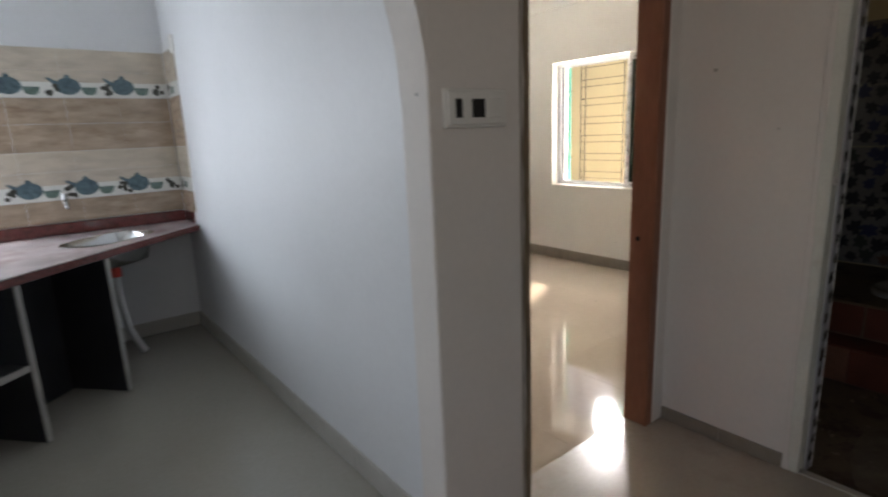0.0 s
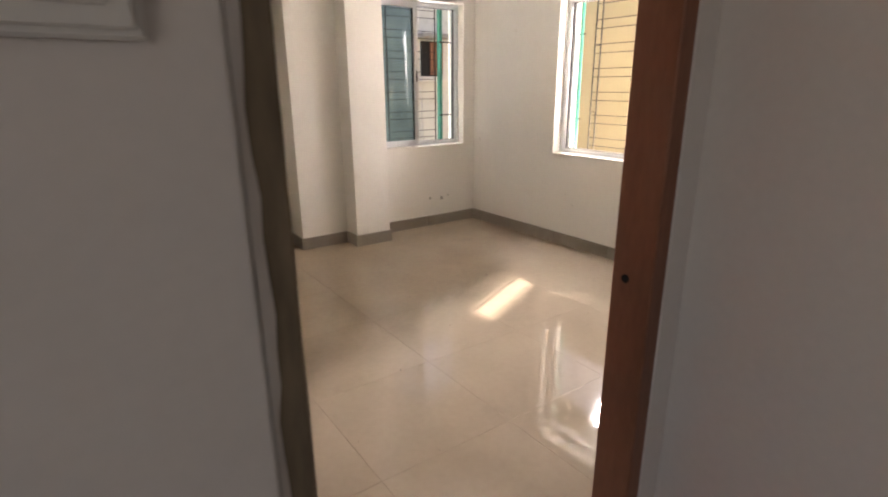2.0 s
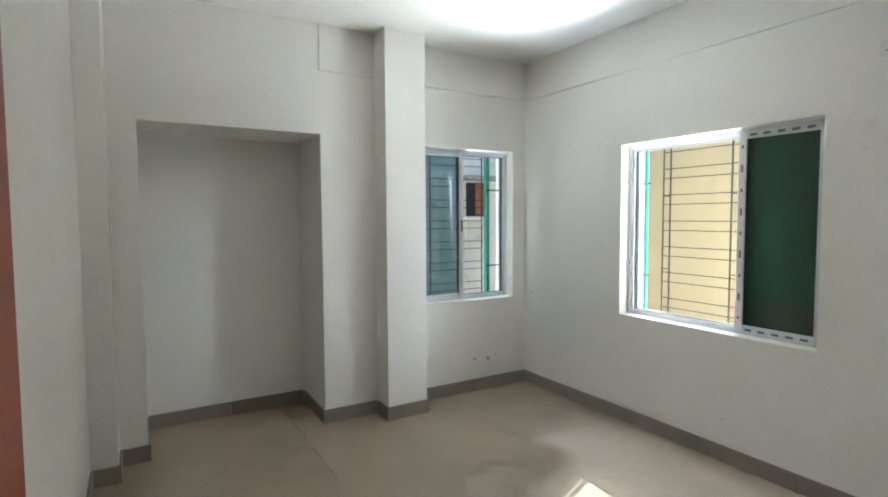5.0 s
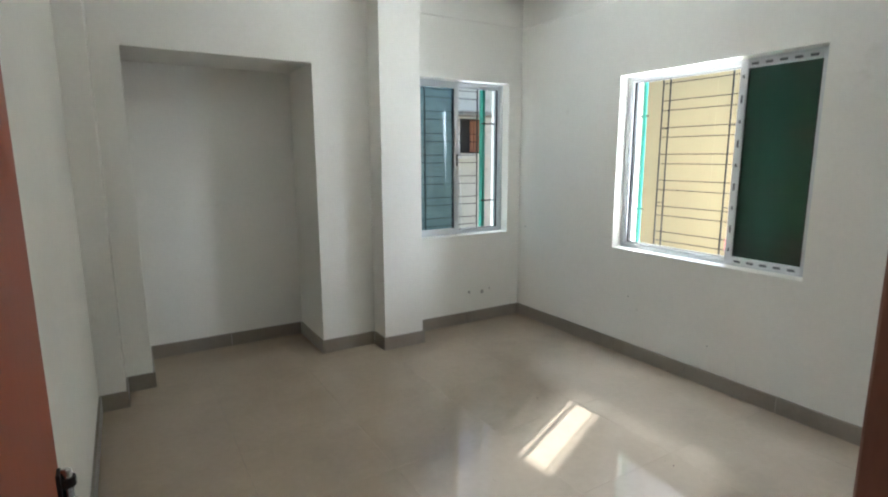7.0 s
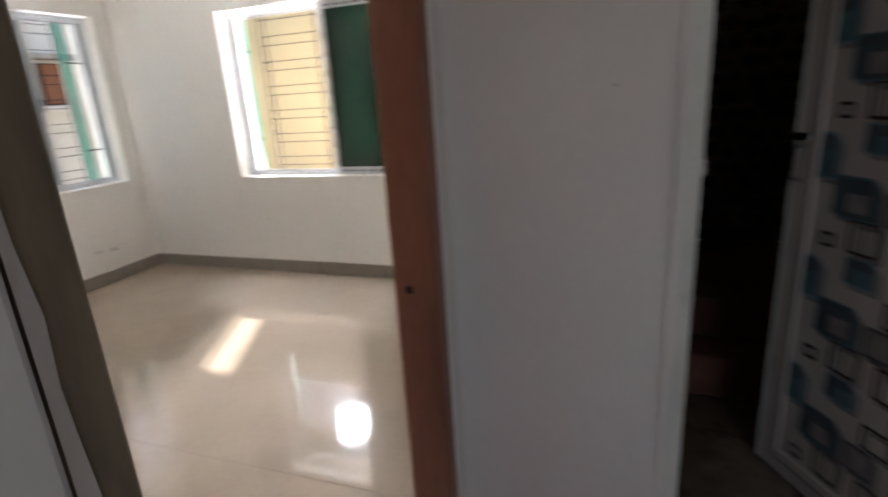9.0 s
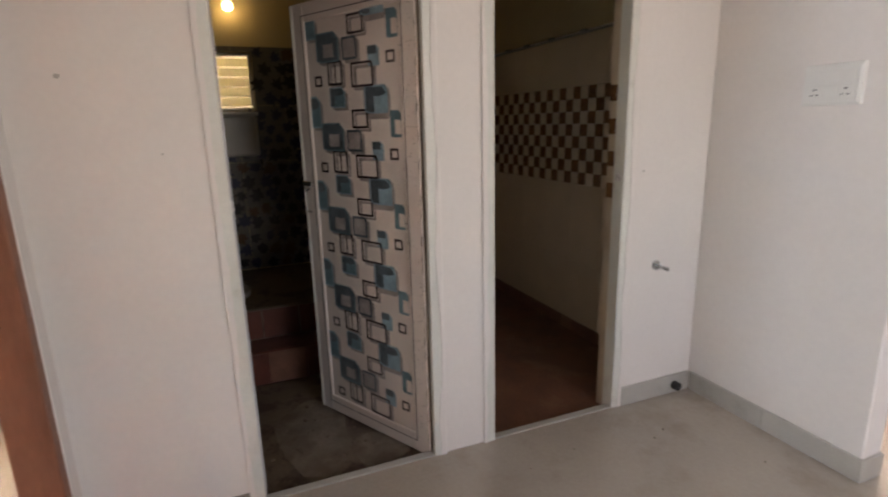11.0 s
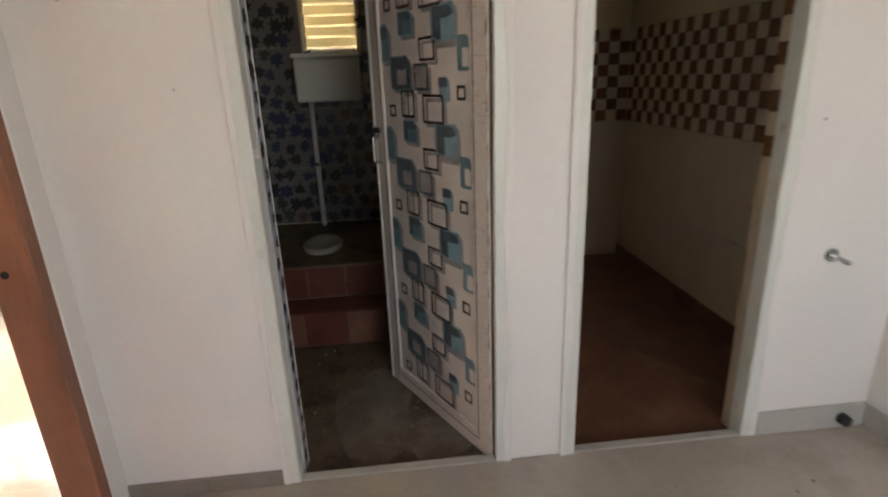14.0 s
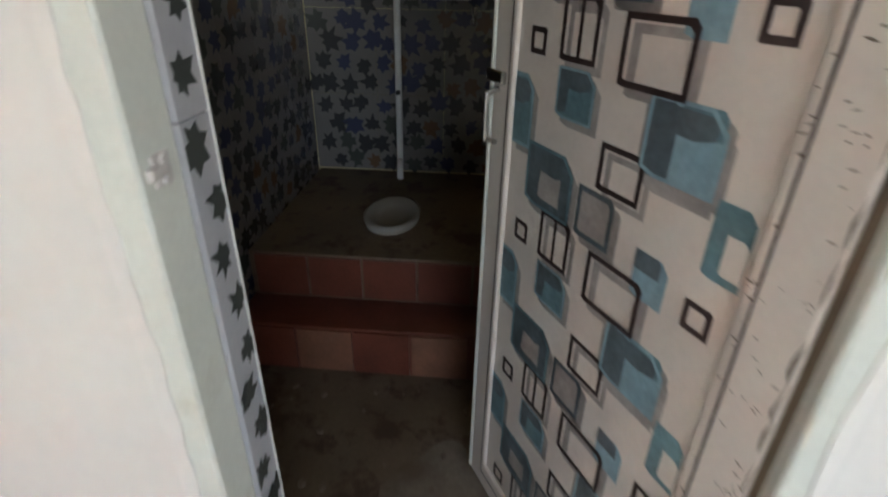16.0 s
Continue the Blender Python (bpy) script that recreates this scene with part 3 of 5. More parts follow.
# east window: u runs south from the north jamb
sliding_window("window_east", "aluminium sliding window with one dark green sash, half open", lambda u, v, w: (2.165 + w, 2.57 - u, 0.773 + v), 1.278, 1.212, (0.80, 1.262), GLASS_GREEN, FILM_WHITE,
               ([0.20, 0.255, 0.69, 0.77, 0.815, 1.05], (0.20, 1.25)))
# north window: u runs west from the east jamb
sliding_window("window_north", "aluminium sliding window with a teal glass sash, half open", lambda u, v, w: (2.027 - u, 3.642 + w, 0.775 + v), 0.967, 1.269, (0.462, 0.952), GLASS_TEAL, ALU,
               ([0.19, 0.45, 0.72], (0.19, 0.95)))
for nm, bmx in (("sill_east", one_box(2.158, 2.25, 1.294, 2.568, 0.7735, 0.779, bev=0.002)), ("sill_north", one_box(1.062, 2.025, 3.635, 3.727, 0.7755, 0.781, bev=0.002))):
    tagged(part("window_" + nm, bmx, PLASTER), "painted plaster window sill", "window sill", kind="structure")
for nm, bmx in (("east", one_box(2.385, 2.41, 2.52, 2.545, 0.79, 1.97, bev=0.006)), ("north", one_box(1.86, 1.895, 3.80, 3.85, 0.79, 2.03, bev=0.006))):
    shut = thing("window_shutter_post", "teal painted iron post beside the window grille", "window post", "window posts")
    part("post", bmx, TEAL_PAINT, shut)
    for z in (1.05, 1.72):
        bmp = bmesh.new()
        if nm == "east":
            tube(bmp, (2.395, 2.50, z), (2.395, 2.568, z), 0.006, 8)
        else:
            tube(bmp, (1.855, 3.80, z), (2.02, 3.80, z), 0.006, 8)
        part("hinge_pin", bmp, IRON, shut)

# socket by the east window
sock = thing("wall_socket", "white plastic wall socket plate", "socket", at=(2.165, 1.03, 2.25))
part("plate", one_box(-0.012, -0.0005, -0.04, 0.04, -0.04, 0.04, bev=0.003), WHITE_PLASTIC, sock)
for dy, dz in ((0, 0.014), (-0.012, -0.012), (0.012, -0.012)):
    part("pin_hole", tube(bmesh.new(), (-0.0128, dy, dz), (-0.0118, dy, dz), 0.0035, 10), BLACKOUT, sock)

# ---- outside ----
house = thing("yellow_house", "yellow painted neighbouring house with a lower side wing", "house", at=(0, 0, -0.5))
part("wall", one_box(4.5, 9, -8, 3.3, 0, 4.7), YELLOW_WALL, house)
# unseen beam added to cut off the far end of the floor's sun patch
part("sun_cut_beam", one_box(4.5, 4.68, 3.3, 5.5, 4.06, 5.2), YELLOW_WALL, house, "unseen yellow beam that trims the sun patch")
part("wing_wall", one_box(4.5, 9, 3.301, 5.6, 0, 3.05), YELLOW_WALL, house, "yellow painted side wing wall")
part("pilaster", one_box(4.44, 4.499, 2.55, 2.85, 0, 4.7, bev=0.01), CREAM_WALL, house, "cream painted corner band")
part("ledge", one_box(4.25, 4.499, 1.7, 2.95, 0.98, 1.12, bev=0.01), PINK, house, "pink painted plinth ledge")
house2 = thing("white_house", "weathered white house with a small shuttered window", "house", at=(0, 0, -0.5))
part("wall", one_box(-6, 8, 8.2, 12, 0, 4.6), GREY_WALL, house2)
w2 = part("window", one_box(4.5, 4.98, 8.16, 8.1995, 2.0, 2.62), BLACKOUT, house2, "small window with wooden slats")
for i in range(4):
    part("slat", one_box(4.68 + i * 0.075, 4.73 + i * 0.075, 8.12, 8.158, 2.02, 2.6), FRAME_WOOD, w2)
part("sill", one_box(4.4, 5.1, 8.0, 8.1995, 1.9, 1.99, bev=0.01), GREY_WALL, house2)
part("shade", one_box(4.3, 5.2, 7.8, 8.1995, 2.66, 2.73, bev=0.01), CEMENT, house2, "grey concrete window shade")
bm = bent_tube(bmesh.new(), [(4.55, 8.15, 0.3), (4.5, 8.14, 1.0), (4.46, 8.15, 1.85)], 0.02, 8)
part("drain_pipe", bm, GREY_WALL, house2)

# ---- bathroom doors ----


def bath_frame(name, y0, y1):
    fr = tagged(new(name), "off-white plastic bathroom door frame with plaster smears", "door frame", kind="structure")
    for a, b in ((y0, y0 + 0.05), (y1 - 0.05, y1)):
        part("jamb", one_box(-0.004, 0.07, a, b, -0.03, 1.984, bev=0.004), PVC, fr)
    part("head", one_box(-0.004, 0.07, y0 + 0.0505, y1 - 0.0505, 1.935, 1.984, bev=0.004), PVC, fr)
    part("stop", one_box(0.0705, 0.085, y1 - 0.03, y1, -0.03, 1.984, bev=0.003), PVC, fr)
    return fr


f1 = bath_frame("door_frame_bath", -1.2215, -0.4305)
f2 = bath_frame("door_frame_washroom", -2.1575, -1.4125)
for fr, y, side in ((f1, -0.4805, -1), (f2, -2.1075, 1)):
    bm = one_box(0.016, 0.046, min(y, y + side * 0.004), max(y, y + side * 0.004), 1.118, 1.152, bev=0.0015)
    for z in (1.124, 1.146):
        tube(bm, (0.031, y, z), (0.031, y + side * 0.009, z), 0.005, 8)
    box(bm, 0.006, 0.02, min(y, y + side * 0.008), max(y, y + side * 0.008), 1.128, 1.142, bev=0.002)
    part("latch_keeper", bm, BARE, fr, "small steel latch keeper")


def ragged_lap(root, x, y_wall, side, z_top, seed, mat):
    """A thin uneven smear of plaster that laps from the wall over a jamb's face."""
    rnd = random.Random(seed)
    bm, prev, z = bmesh.new(), None, 0.0
    while z < z_top:
        reach = 0.016 + 0.016 * noise.noise(Vector((seed, z * 4.0, 0.4))) + 0.007 * noise.noise(Vector((seed, z * 19.0, 2.0)))
        y = y_wall + side * max(0.003, reach)
        row = [bm.verts.new((x + 0.0015, y_wall - side * 0.006, z)), bm.verts.new((x, y_wall, z)), bm.verts.new((x, y, z)), bm.verts.new((x + 0.003, y, z))]
        if prev:
            for i in range(3):
                bm.faces.new((prev[i], prev[i + 1], row[i + 1], row[i]))
        prev = row
        z += rnd.uniform(0.018, 0.04)
    part("plaster_lap", bm, mat, root, "uneven plaster smear over the jamb")


ragged_lap(f1, -0.0072, -0.4305, -1, 1.98, 3.1, HALL_PLASTER)
ragged_lap(f1, -0.0072, -1.2215, 1, 1.98, 5.7, HALL_PLASTER)
ragged_lap(f2, -0.0072, -1.4125, -1, 1.98, 7.3, HALL_PLASTER)
ragged_lap(f2, -0.0072, -2.1575, 1, 1.98, 9.9, HALL_PLASTER)
structure("trim_threshold", solid([(0.0, 0.034, -1.17, -0.482, -0.02, 0.006), (0.0, 0.034, -2.105, -1.465, -0.02, 0.006)]), HALL_SKIRT, "thin stone threshold strips under the bathroom doors")

door = thing("bathroom_door", "cream laminate bathroom door printed with blue and brown squares, ajar", "door", at=(0.036, -1.172, -0.02), rz=28.6)
LW, LH = 0.72, 1.925
for x0, x1, z0, z1 in ((0, 0.085, 0, LH), (LW - 0.075, LW, 0, LH), (0.085, LW - 0.075, 0, 0.085), (0.085, LW - 0.075, LH - 0.075, LH)):
    part("stile" if z1 - z0 > 1 else "rail", one_box(x0, x1, -0.012, 0.014, z0, z1, bev=0.003), DOOR_CREAM, door)
part("panel", one_box(0.0855, LW - 0.0755, -0.008, 0.006, 0.0855, LH - 0.0755), DOOR_CREAM, door, "cream panel with printed squares")
for x0, x1, z0, z1 in ((0.068, 0.072, 0.05, LH - 0.05), (LW - 0.062, LW - 0.058, 0.05, LH - 0.05), (0.0725, LW - 0.0625, 0.05, 0.054), (0.0725, LW - 0.0625, LH - 0.054, LH - 0.05)):
    part("groove", one_box(x0, x1, 0.0142, 0.0148, z0, z1), INK_BROWN, door, "dark edge line")
part("edge_channel", one_box(LW + 0.0005, LW + 0.012, -0.014, 0.017, 0, LH, bev=0.003), PVC, door)
part("hinge_gap_strip", one_box(-0.014, -0.001, -0.01, 0.008, 0, LH), OLD_WOOD, door, "dirty brown edge strip")
part("pull_handle", bent_tube(bmesh.new(), [(LW - 0.03, 0.018, 1.02), (LW - 0.03, 0.045, 1.03), (LW - 0.03, 0.045, 1.12), (LW - 0.03, 0.018, 1.13)], 0.006, 8), STEEL, door, "small steel pull handle")
part("bolt", one_box(LW - 0.055, LW + 0.012, 0.015, 0.027, 1.14, 1.165, bev=0.003), STEEL, door)

PERIOD, BASE = 0.368, 0.936
inks = {"brown": INK_BROWN, "slate": INK_SLATE, "teal": INK_TEAL, "blue": INK_BLUE, "shade": INK_SHADE, "cream": DOOR_CREAM}


def clipped(pts, lo, hi, zl, zh):
    return [(min(max(u, lo), hi), min(max(v, zl), zh)) for u, v in pts]


def soft_square(u0, u1, v0, v1, cut=0.28):
    c = cut * min(u1 - u0, v1 - v0)
    return [(u0, v0), (u1 - c, v0), (u1, v0 + c * 0.3), (u1, v1 - c * 0.1), (u1 - c * 0.1, v1), (u0 + c, v1), (u0, v1 - c)]


# motif rows: kind, u0, u1, v0, v1 about the base height, ink
MOTIFS = [
    ("fill", 0.197, 0.322, 0.142, 0.252, "shade"), ("fill", 0.185, 0.315, 0.152, 0.262, "blue"), ("fill", 0.262, 0.312, 0.152, 0.258, "slate"), ("fill", 0.19, 0.262, 0.225, 0.262, "teal"),
    ("ring", 0.258, 0.388, 0.258, 0.356, "brown"), ("ring", 0.302, 0.398, 0.095, 0.172, "brown"),
    ("fill", 0.118, 0.176, 0.058, 0.162, "teal"), ("fill", 0.118, 0.15, 0.07, 0.125, "cream"),
    ("fill", 0.22, 0.285, -0.035, 0.042, "blue"), ("fill", 0.235, 0.285, 0.01, 0.042, "slate"),
    ("ring", 0.137, 0.184, -0.03, 0.016, "brown"),
    ("ring", 0.442, 0.535, -0.095, 0.005, "brown"), ("fill", 0.483, 0.491, -0.09, 0.0, "brown"),
    ("fill", 0.345, 0.436, 0.0, 0.09, "shade"), ("ring", 0.345, 0.436, 0.0, 0.09, "slate"),
    ("fill", 0.455, 0.60, 0.0, 0.12, "slate"), ("fill", 0.49, 0.565, 0.02, 0.095, "shade"),
    ("fill", 0.432, 0.53, 0.182, 0.265, "teal"), ("fill", 0.45, 0.53, 0.235, 0.265, "slate"),
    ("ring", 0.575, 0.622, -0.095, -0.05, "brown"), ("fill", 0.60, 0.70, 0.10, 0.235, "teal"),
]
for rep in range(-3, 4):
    for n, (kind, u0, u1, v0, v1, ink) in enumerate(MOTIFS):
        u0, u1 = u0 - 0.022, u1 - 0.022
        z0, z1 = BASE + rep * PERIOD + v0, BASE + rep * PERIOD + v1
        lo, hi, zl, zh = 0.087, LW - 0.078, 0.088, LH - 0.078
        if z1 < zl + 0.01 or z0 > zh - 0.01 or u0 > hi - 0.01:
            continue
        w = 0.0064 + 0.00025 * (n % 5) + (0.0012 if ink == "cream" else 0.0)
        bm = bmesh.new()
        to3 = lambda u, v, t, w=w: (u, w + t, v)
        sq = clipped(soft_square(u0, u1, z0, z1, 0.24 if kind == "fill" else 0.10), lo, hi, zl, zh)
        if kind == "fill":
            bmv = [bm.verts.new(to3(u, v, 0.0004)) for u, v in sq]
            bm.faces.new(bmv[::-1])
        else:
            k = 0.0095
            cu, cv = (u0 + u1) / 2, (z0 + z1) / 2
            inner = [(cu + (u - cu) * (1 - 2 * k / (u1 - u0)), cv + (v - cv) * (1 - 2 * k / (z1 - z0))) for u, v in sq]
            a = [bm.verts.new(to3(u, v, 0.0012)) for u, v in sq]
            b = [bm.verts.new(to3(u, v, 0.0012)) for u, v in inner]
            for i in range(len(a)):
                j = (i + 1) % len(a)
                bm.faces.new((a[j], a[i], b[i], b[j]))
        part("printed_square", bm, inks[ink], door)
        if u1 - u0 > 0.07 and ink != "cream":
            # printed drop shadow towards the hinge and down
            bm = bmesh.new()
            if kind == "fill":
                bm.faces.new([bm.verts.new((max(u - 0.014, lo), 0.0062, v - 0.012)) for u, v in sq][::-1])
            else:
                for du, dv, f in ((-0.015, -0.013, 0.74),):
                    cu, cv = (u0 + u1) / 2, (z0 + z1) / 2
                    a = [bm.verts.new((max(u + du, lo), 0.0062, v + dv)) for u, v in sq]
                    b = [bm.verts.new((max(cu + (u - cu) * f + du, lo), 0.0062, cv + (v - cv) * f + dv)) for u, v in sq]
                    for i in range(len(a)):
                        j = (i + 1) % len(a)
                        bm.faces.new((a[j], a[i], b[i], b[j]))
            part("print_shadow", bm, INK_SHADE, door)
            if kind == "fill" and ink in ("teal", "blue", "slate") and u1 - u0 > 0.085:
                # pale rim and dark inner corner, as of a hollow box
                cu, cv = (u0 + u1) / 2, (z0 + z1) / 2
                for name, f0, f1, mat, dw in (("print_rim", 1.0, 0.9, INK_BLUE if ink != "slate" else INK_TEAL, 0.0016),):
                    bm = bmesh.new()
                    a = [bm.verts.new((cu + (u - cu) * f0, w + dw, cv + (v - cv) * f0)) for u, v in sq]
                    b = [bm.verts.new((cu + (u - cu) * f1, w + dw, cv + (v - cv) * f1)) for u, v in sq]
                    for i in range(len(a)):
                        j = (i + 1) % len(a)
                        bm.faces.new((a[j], a[i], b[i], b[j]))
                    part(name, bm, mat, door)
                hu, hv = (u1 - u0) * 0.45, (z1 - z0) * 0.45
                bm = bmesh.new()
                inner = [(cu + hu * 0.98, cv + hv * 0.6), (cu + hu * 0.98, cv - hv * 0.9), (cu + hu * 0.45, cv - hv * 0.8), (cu + hu * 0.38, cv + hv * 0.25), (cu - hu * 0.3, cv + hv * 0.2), (cu - hu * 0.85, cv + hv * 0.35), (cu - hu * 0.9, cv + hv * 0.9), (cu + hu * 0.6, cv + hv * 0.95)]
                bm.faces.new([bm.verts.new((min(max(u, lo), hi), w + 0.0015, min(max(v, zl), zh))) for u, v in inner])
                part("print_hollow", bm, INK_SLATE, door)

# smears and flecks of old paint on the hinge stile
flecks = random.Random(21)
bm = bmesh.new()
for _ in range(170):
    u, v = flecks.uniform(0.004, 0.064) if flecks.random() < 0.75 else flecks.uniform(0.072, 0.083), flecks.uniform(0.03, LH - 0.03)
    du, dv = flecks.uniform(0.004, 0.014), flecks.uniform(0.0006, 0.002)
    tip = flecks.uniform(-0.002, 0.002)
    bm.faces.new([bm.verts.new((x, 0.01435, z)) for x, z in ((u - du / 2, v + tip), (u, v + dv), (u + du / 2, v - tip), (u, v - dv))])
tagged(part("paint_flecks", bm, GRIT, door, "fine brown scratches and flecks"), kind="stuff")
bm = bmesh.new()
for k in range(26):
    v = 0.03 + k * 0.073 + flecks.uniform(-0.02, 0.02)
    r = flecks.uniform(0.004, 0.011)
    bm.faces.new([bm.verts.new((0.0005 + (r * flecks.uniform(0.5, 1.0)) * (1 - math.cos(a)) * 0.5, 0.01432, v + 0.035 * math.cos(a / 2 + 0.3) * flecks.uniform(0.9, 1.1))) for a in (0.0, 1.2, 2.4, 3.6, 4.8)])
part("edge_dirt", bm, OLD_WOOD, door, "brown dirt along the hinge edge")

# ---- bathroom ----


def maple(bm, cu, cv, r, turn, to3, w=0.0008):
    pts = []
    spread = (1.0, 0.56, 0.9, 0.5, 0.8, 0.5, 0.62, 0.3, 0.62, 0.5, 0.8, 0.5, 0.9, 0.56)
    for i, k in enumerate(spread):
        a = turn + 2 * math.pi * i / len(spread)
        k *= random.uniform(0.78, 1.2)
        pts.append((cu + r * k * math.cos(a), cv + r * k * math.sin(a)))
    c = bm.verts.new(to3(cu, cv, w))
    vs = [bm.verts.new(to3(u, v, w)) for u, v in pts]
    for i in range(len(vs)):
        bm.faces.new((c, vs[i], vs[(i + 1) % len(vs)]))


def leaf_tiles(name, label, u0, u1, v0, v1, to3, seed, tw=0.3, th=0.45, holes=()):
    root = tagged(new(name), label, "wall tiles", kind="structure")
    rnd = random.Random(seed)
    nu, nv = max(1, round((u1 - u0) / tw)), max(1, round((v1 - v0) / th))
    du, dv = (u1 - u0) / nu, (v1 - v0) / nv
    g = 0.001
    inside = lambda u, v: any(a - 0.02 < u < b + 0.02 and c - 0.02 < v < e + 0.02 for a, b, c, e in holes)
    for i in range(nu):
        for j in range(nv):
            a, b = u0 + du * i + g, u0 + du * (i + 1) - g
            c, e = v0 + dv * j + g, v0 + dv * (j + 1) - g
            cuts = [(a, b, c, e)]
            for ha, hb, hc, he in holes:
                out = []
                for q in cuts:
                    if q[0] >= hb or q[1] <= ha or q[2] >= he or q[3] <= hc:
                        out.append(q)
                        continue
                    if q[2] < hc:
                        out.append((q[0], q[1], q[2], hc))
                    if q[3] > he:
                        out.append((q[0], q[1], he, q[3]))
                    m0, m1 = max(q[2], hc), min(q[3], he)
                    if q[0] < ha:
                        out.append((q[0], ha, m0, m1))
                    if q[1] > hb:
                        out.append((hb, q[1], m0, m1))
                cuts = out
            for q in cuts:
                p, r = Vector(to3(q[0], q[2], 0.0005)), Vector(to3(q[1], q[3], -0.009))
                part("tile", one_box(min(p.x, r.x), max(p.x, r.x), min(p.y, r.y), max(p.y, r.y), min(p.z, r.z), max(p.z, r.z)), DIM_BATH_TILE, root)
    bm = bmesh.new()
    step = 0.098
    for i in range(int((u1 - u0) / step) + 1):
        for j in range(int((v1 - v0) / step) + 1):
            u, v = u0 + step * (i + 0.5 + 0.5 * (j % 2)) + rnd.uniform(-0.015, 0.015), v0 + step * (j + 0.5) + rnd.uniform(-0.015, 0.015)
            if u0 + 0.03 < u < u1 - 0.03 and v0 + 0.03 < v < v1 - 0.03 and not inside(u, v):
                maple(bm, u, v, rnd.uniform(0.05, 0.074), rnd.uniform(0, 6.3), to3)
    tagged(part("printed_leaves", bm, LEAF, root, "scattered dark maple leaf prints"), kind="stuff")
    return root


leaf_tiles("wall_tiles_bath_back", "tiles printed with maple leaves, colour darkened for the dim room", -1.255, 0.0875, 0.362, 1.94, lambda u, v, w: (2.21 - w, u, v), 3, holes=[(-0.722, -0.334, 1.505, 1.905)])
leaf_tiles("wall_tiles_bath_north", "tiles printed with maple leaves, colour darkened for the dim room", 0.13, 2.2, -0.03, 1.94, lambda u, v, w: (u, 0.088 - w, v), 4)
leaf_tiles("wall_tiles_bath_south", "tiles printed with maple leaves, colour darkened for the dim room", 0.13, 2.2, -0.03, 1.94, lambda u, v, w: (u, -1.252 + w, v), 6)
# tiled reveal behind the door jamb
rev = tagged(new("wall_tiles_reveal"), "pale tile strip with blue and brown leaf prints", "wall tiles", kind="structure")
for i in range(5):
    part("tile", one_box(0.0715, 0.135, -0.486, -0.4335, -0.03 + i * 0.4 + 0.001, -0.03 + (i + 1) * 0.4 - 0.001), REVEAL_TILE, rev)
rnd = random.Random(9)
for i in range(26):
    bm = bmesh.new()
    maple(bm, 0.085 + 0.04 * rnd.random(), 0.03 + i * 0.074, rnd.uniform(0.032, 0.05), rnd.uniform(0, 6.3), lambda u, v, w: (min(max(u, 0.072), 0.134), -0.4866 - w * 0.4, v))
    bmesh.ops.reverse_faces(bm, faces=bm.faces)
    part("leaf_print", bm, LEAF, rev)
part("tile_edge", one_box(0.1352, 0.139, -0.4875, -0.4335, -0.03, 1.96), DECOR_WHITE, rev, "white tile edge")
structure("wall_bath_upper_lining", solid([(0.12, 2.2195, 0.089, 0.0995, 1.945, H)]), BATH_PAINT, "ochre painted wall above the tiles")


def louvre_window(name, y0, y1, z0, z1):
    win = tagged(new(name), "small bathroom louvre window with pale glass slats", "window", kind="structure")
    for a, b, c, e in ((y0 + 0.001, y0 + 0.022, z0 + 0.001, z1 - 0.001), (y1 - 0.022, y1 - 0.001, z0 + 0.001, z1 - 0.001), (y0 + 0.0225, y1 - 0.0225, z0 + 0.001, z0 + 0.018), (y0 + 0.0225, y1 - 0.0225, z1 - 0.018, z1 - 0.001)):
        part("window_frame", one_box(2.24, 2.29, a, b, c, e, bev=0.002), PVC, win)
    n = 5
    for i in range(n):
        zc = z0 + 0.03 + (i + 0.5) * (z1 - z0 - 0.06) / n
        bm = one_box(-0.003, 0.003, y0 + 0.023, y1 - 0.023, -0.036, 0.036)
        bmesh.ops.transform(bm, matrix=Matrix.Translation((2.265, 0, zc)) @ Matrix.Rotation(radians(38), 4, "Y"), verts=bm.verts)
        part("slat", bm, glass("frosted_louvre_glass", (0.50, 0.46, 0.30), 0.45) if "frosted_louvre_glass" not in bpy.data.materials else bpy.data.materials["frosted_louvre_glass"], win)
    return win


louvre_window("window_bath", -0.717, -0.339, 1.51, 1.90)
louvre_window("window_washroom", -2.27, -1.9, 1.55, 1.93)
# pale wall added close behind the bathrooms to hold back their louvre light
structure("backdrop_side_wall", solid([(3.05, 3.15, -7, 0.6, -0.5, 2.5)]), CREAM_WALL, "added cream wall that dims the bathroom louvres")

bulb = thing("light_bulb", "lit yellow bulb in a holder on the bathroom wall", "bulb", at=(2.2155, -0.60, 2.2), rz=-90)
bm = bmesh.new()
bmesh.ops.create_uvsphere(bm, u_segments=20, v_segments=12, radius=0.032, matrix=Matrix.Translation((0, -0.075, -0.02)))
part("globe", bm, BULB, bulb, "glowing yellow globe", smooth=True)
part("holder", tube(bmesh.new(), (0, 0, 0.012), (0, -0.05, -0.005), 0.018, 14), RUBBER, bulb)
part("base", one_box(-0.035, 0.035, -0.0, 0.004, -0.03, 0.05, bev=0.002), WHITE_PLASTIC, bulb)

step = thing("bath_platform", "red-brown tiled step and raised toilet platform", "platform")
part("lower_step", one_box(1.05, 1.245, -1.25, 0.076, -0.03, 0.17, bev=0.004), STEP_RED, step)
part("upper_platform", one_box(1.2455, 2.2, -1.25, 0.076, -0.03, 0.36, bev=0.004), BATH_FLOOR, step)
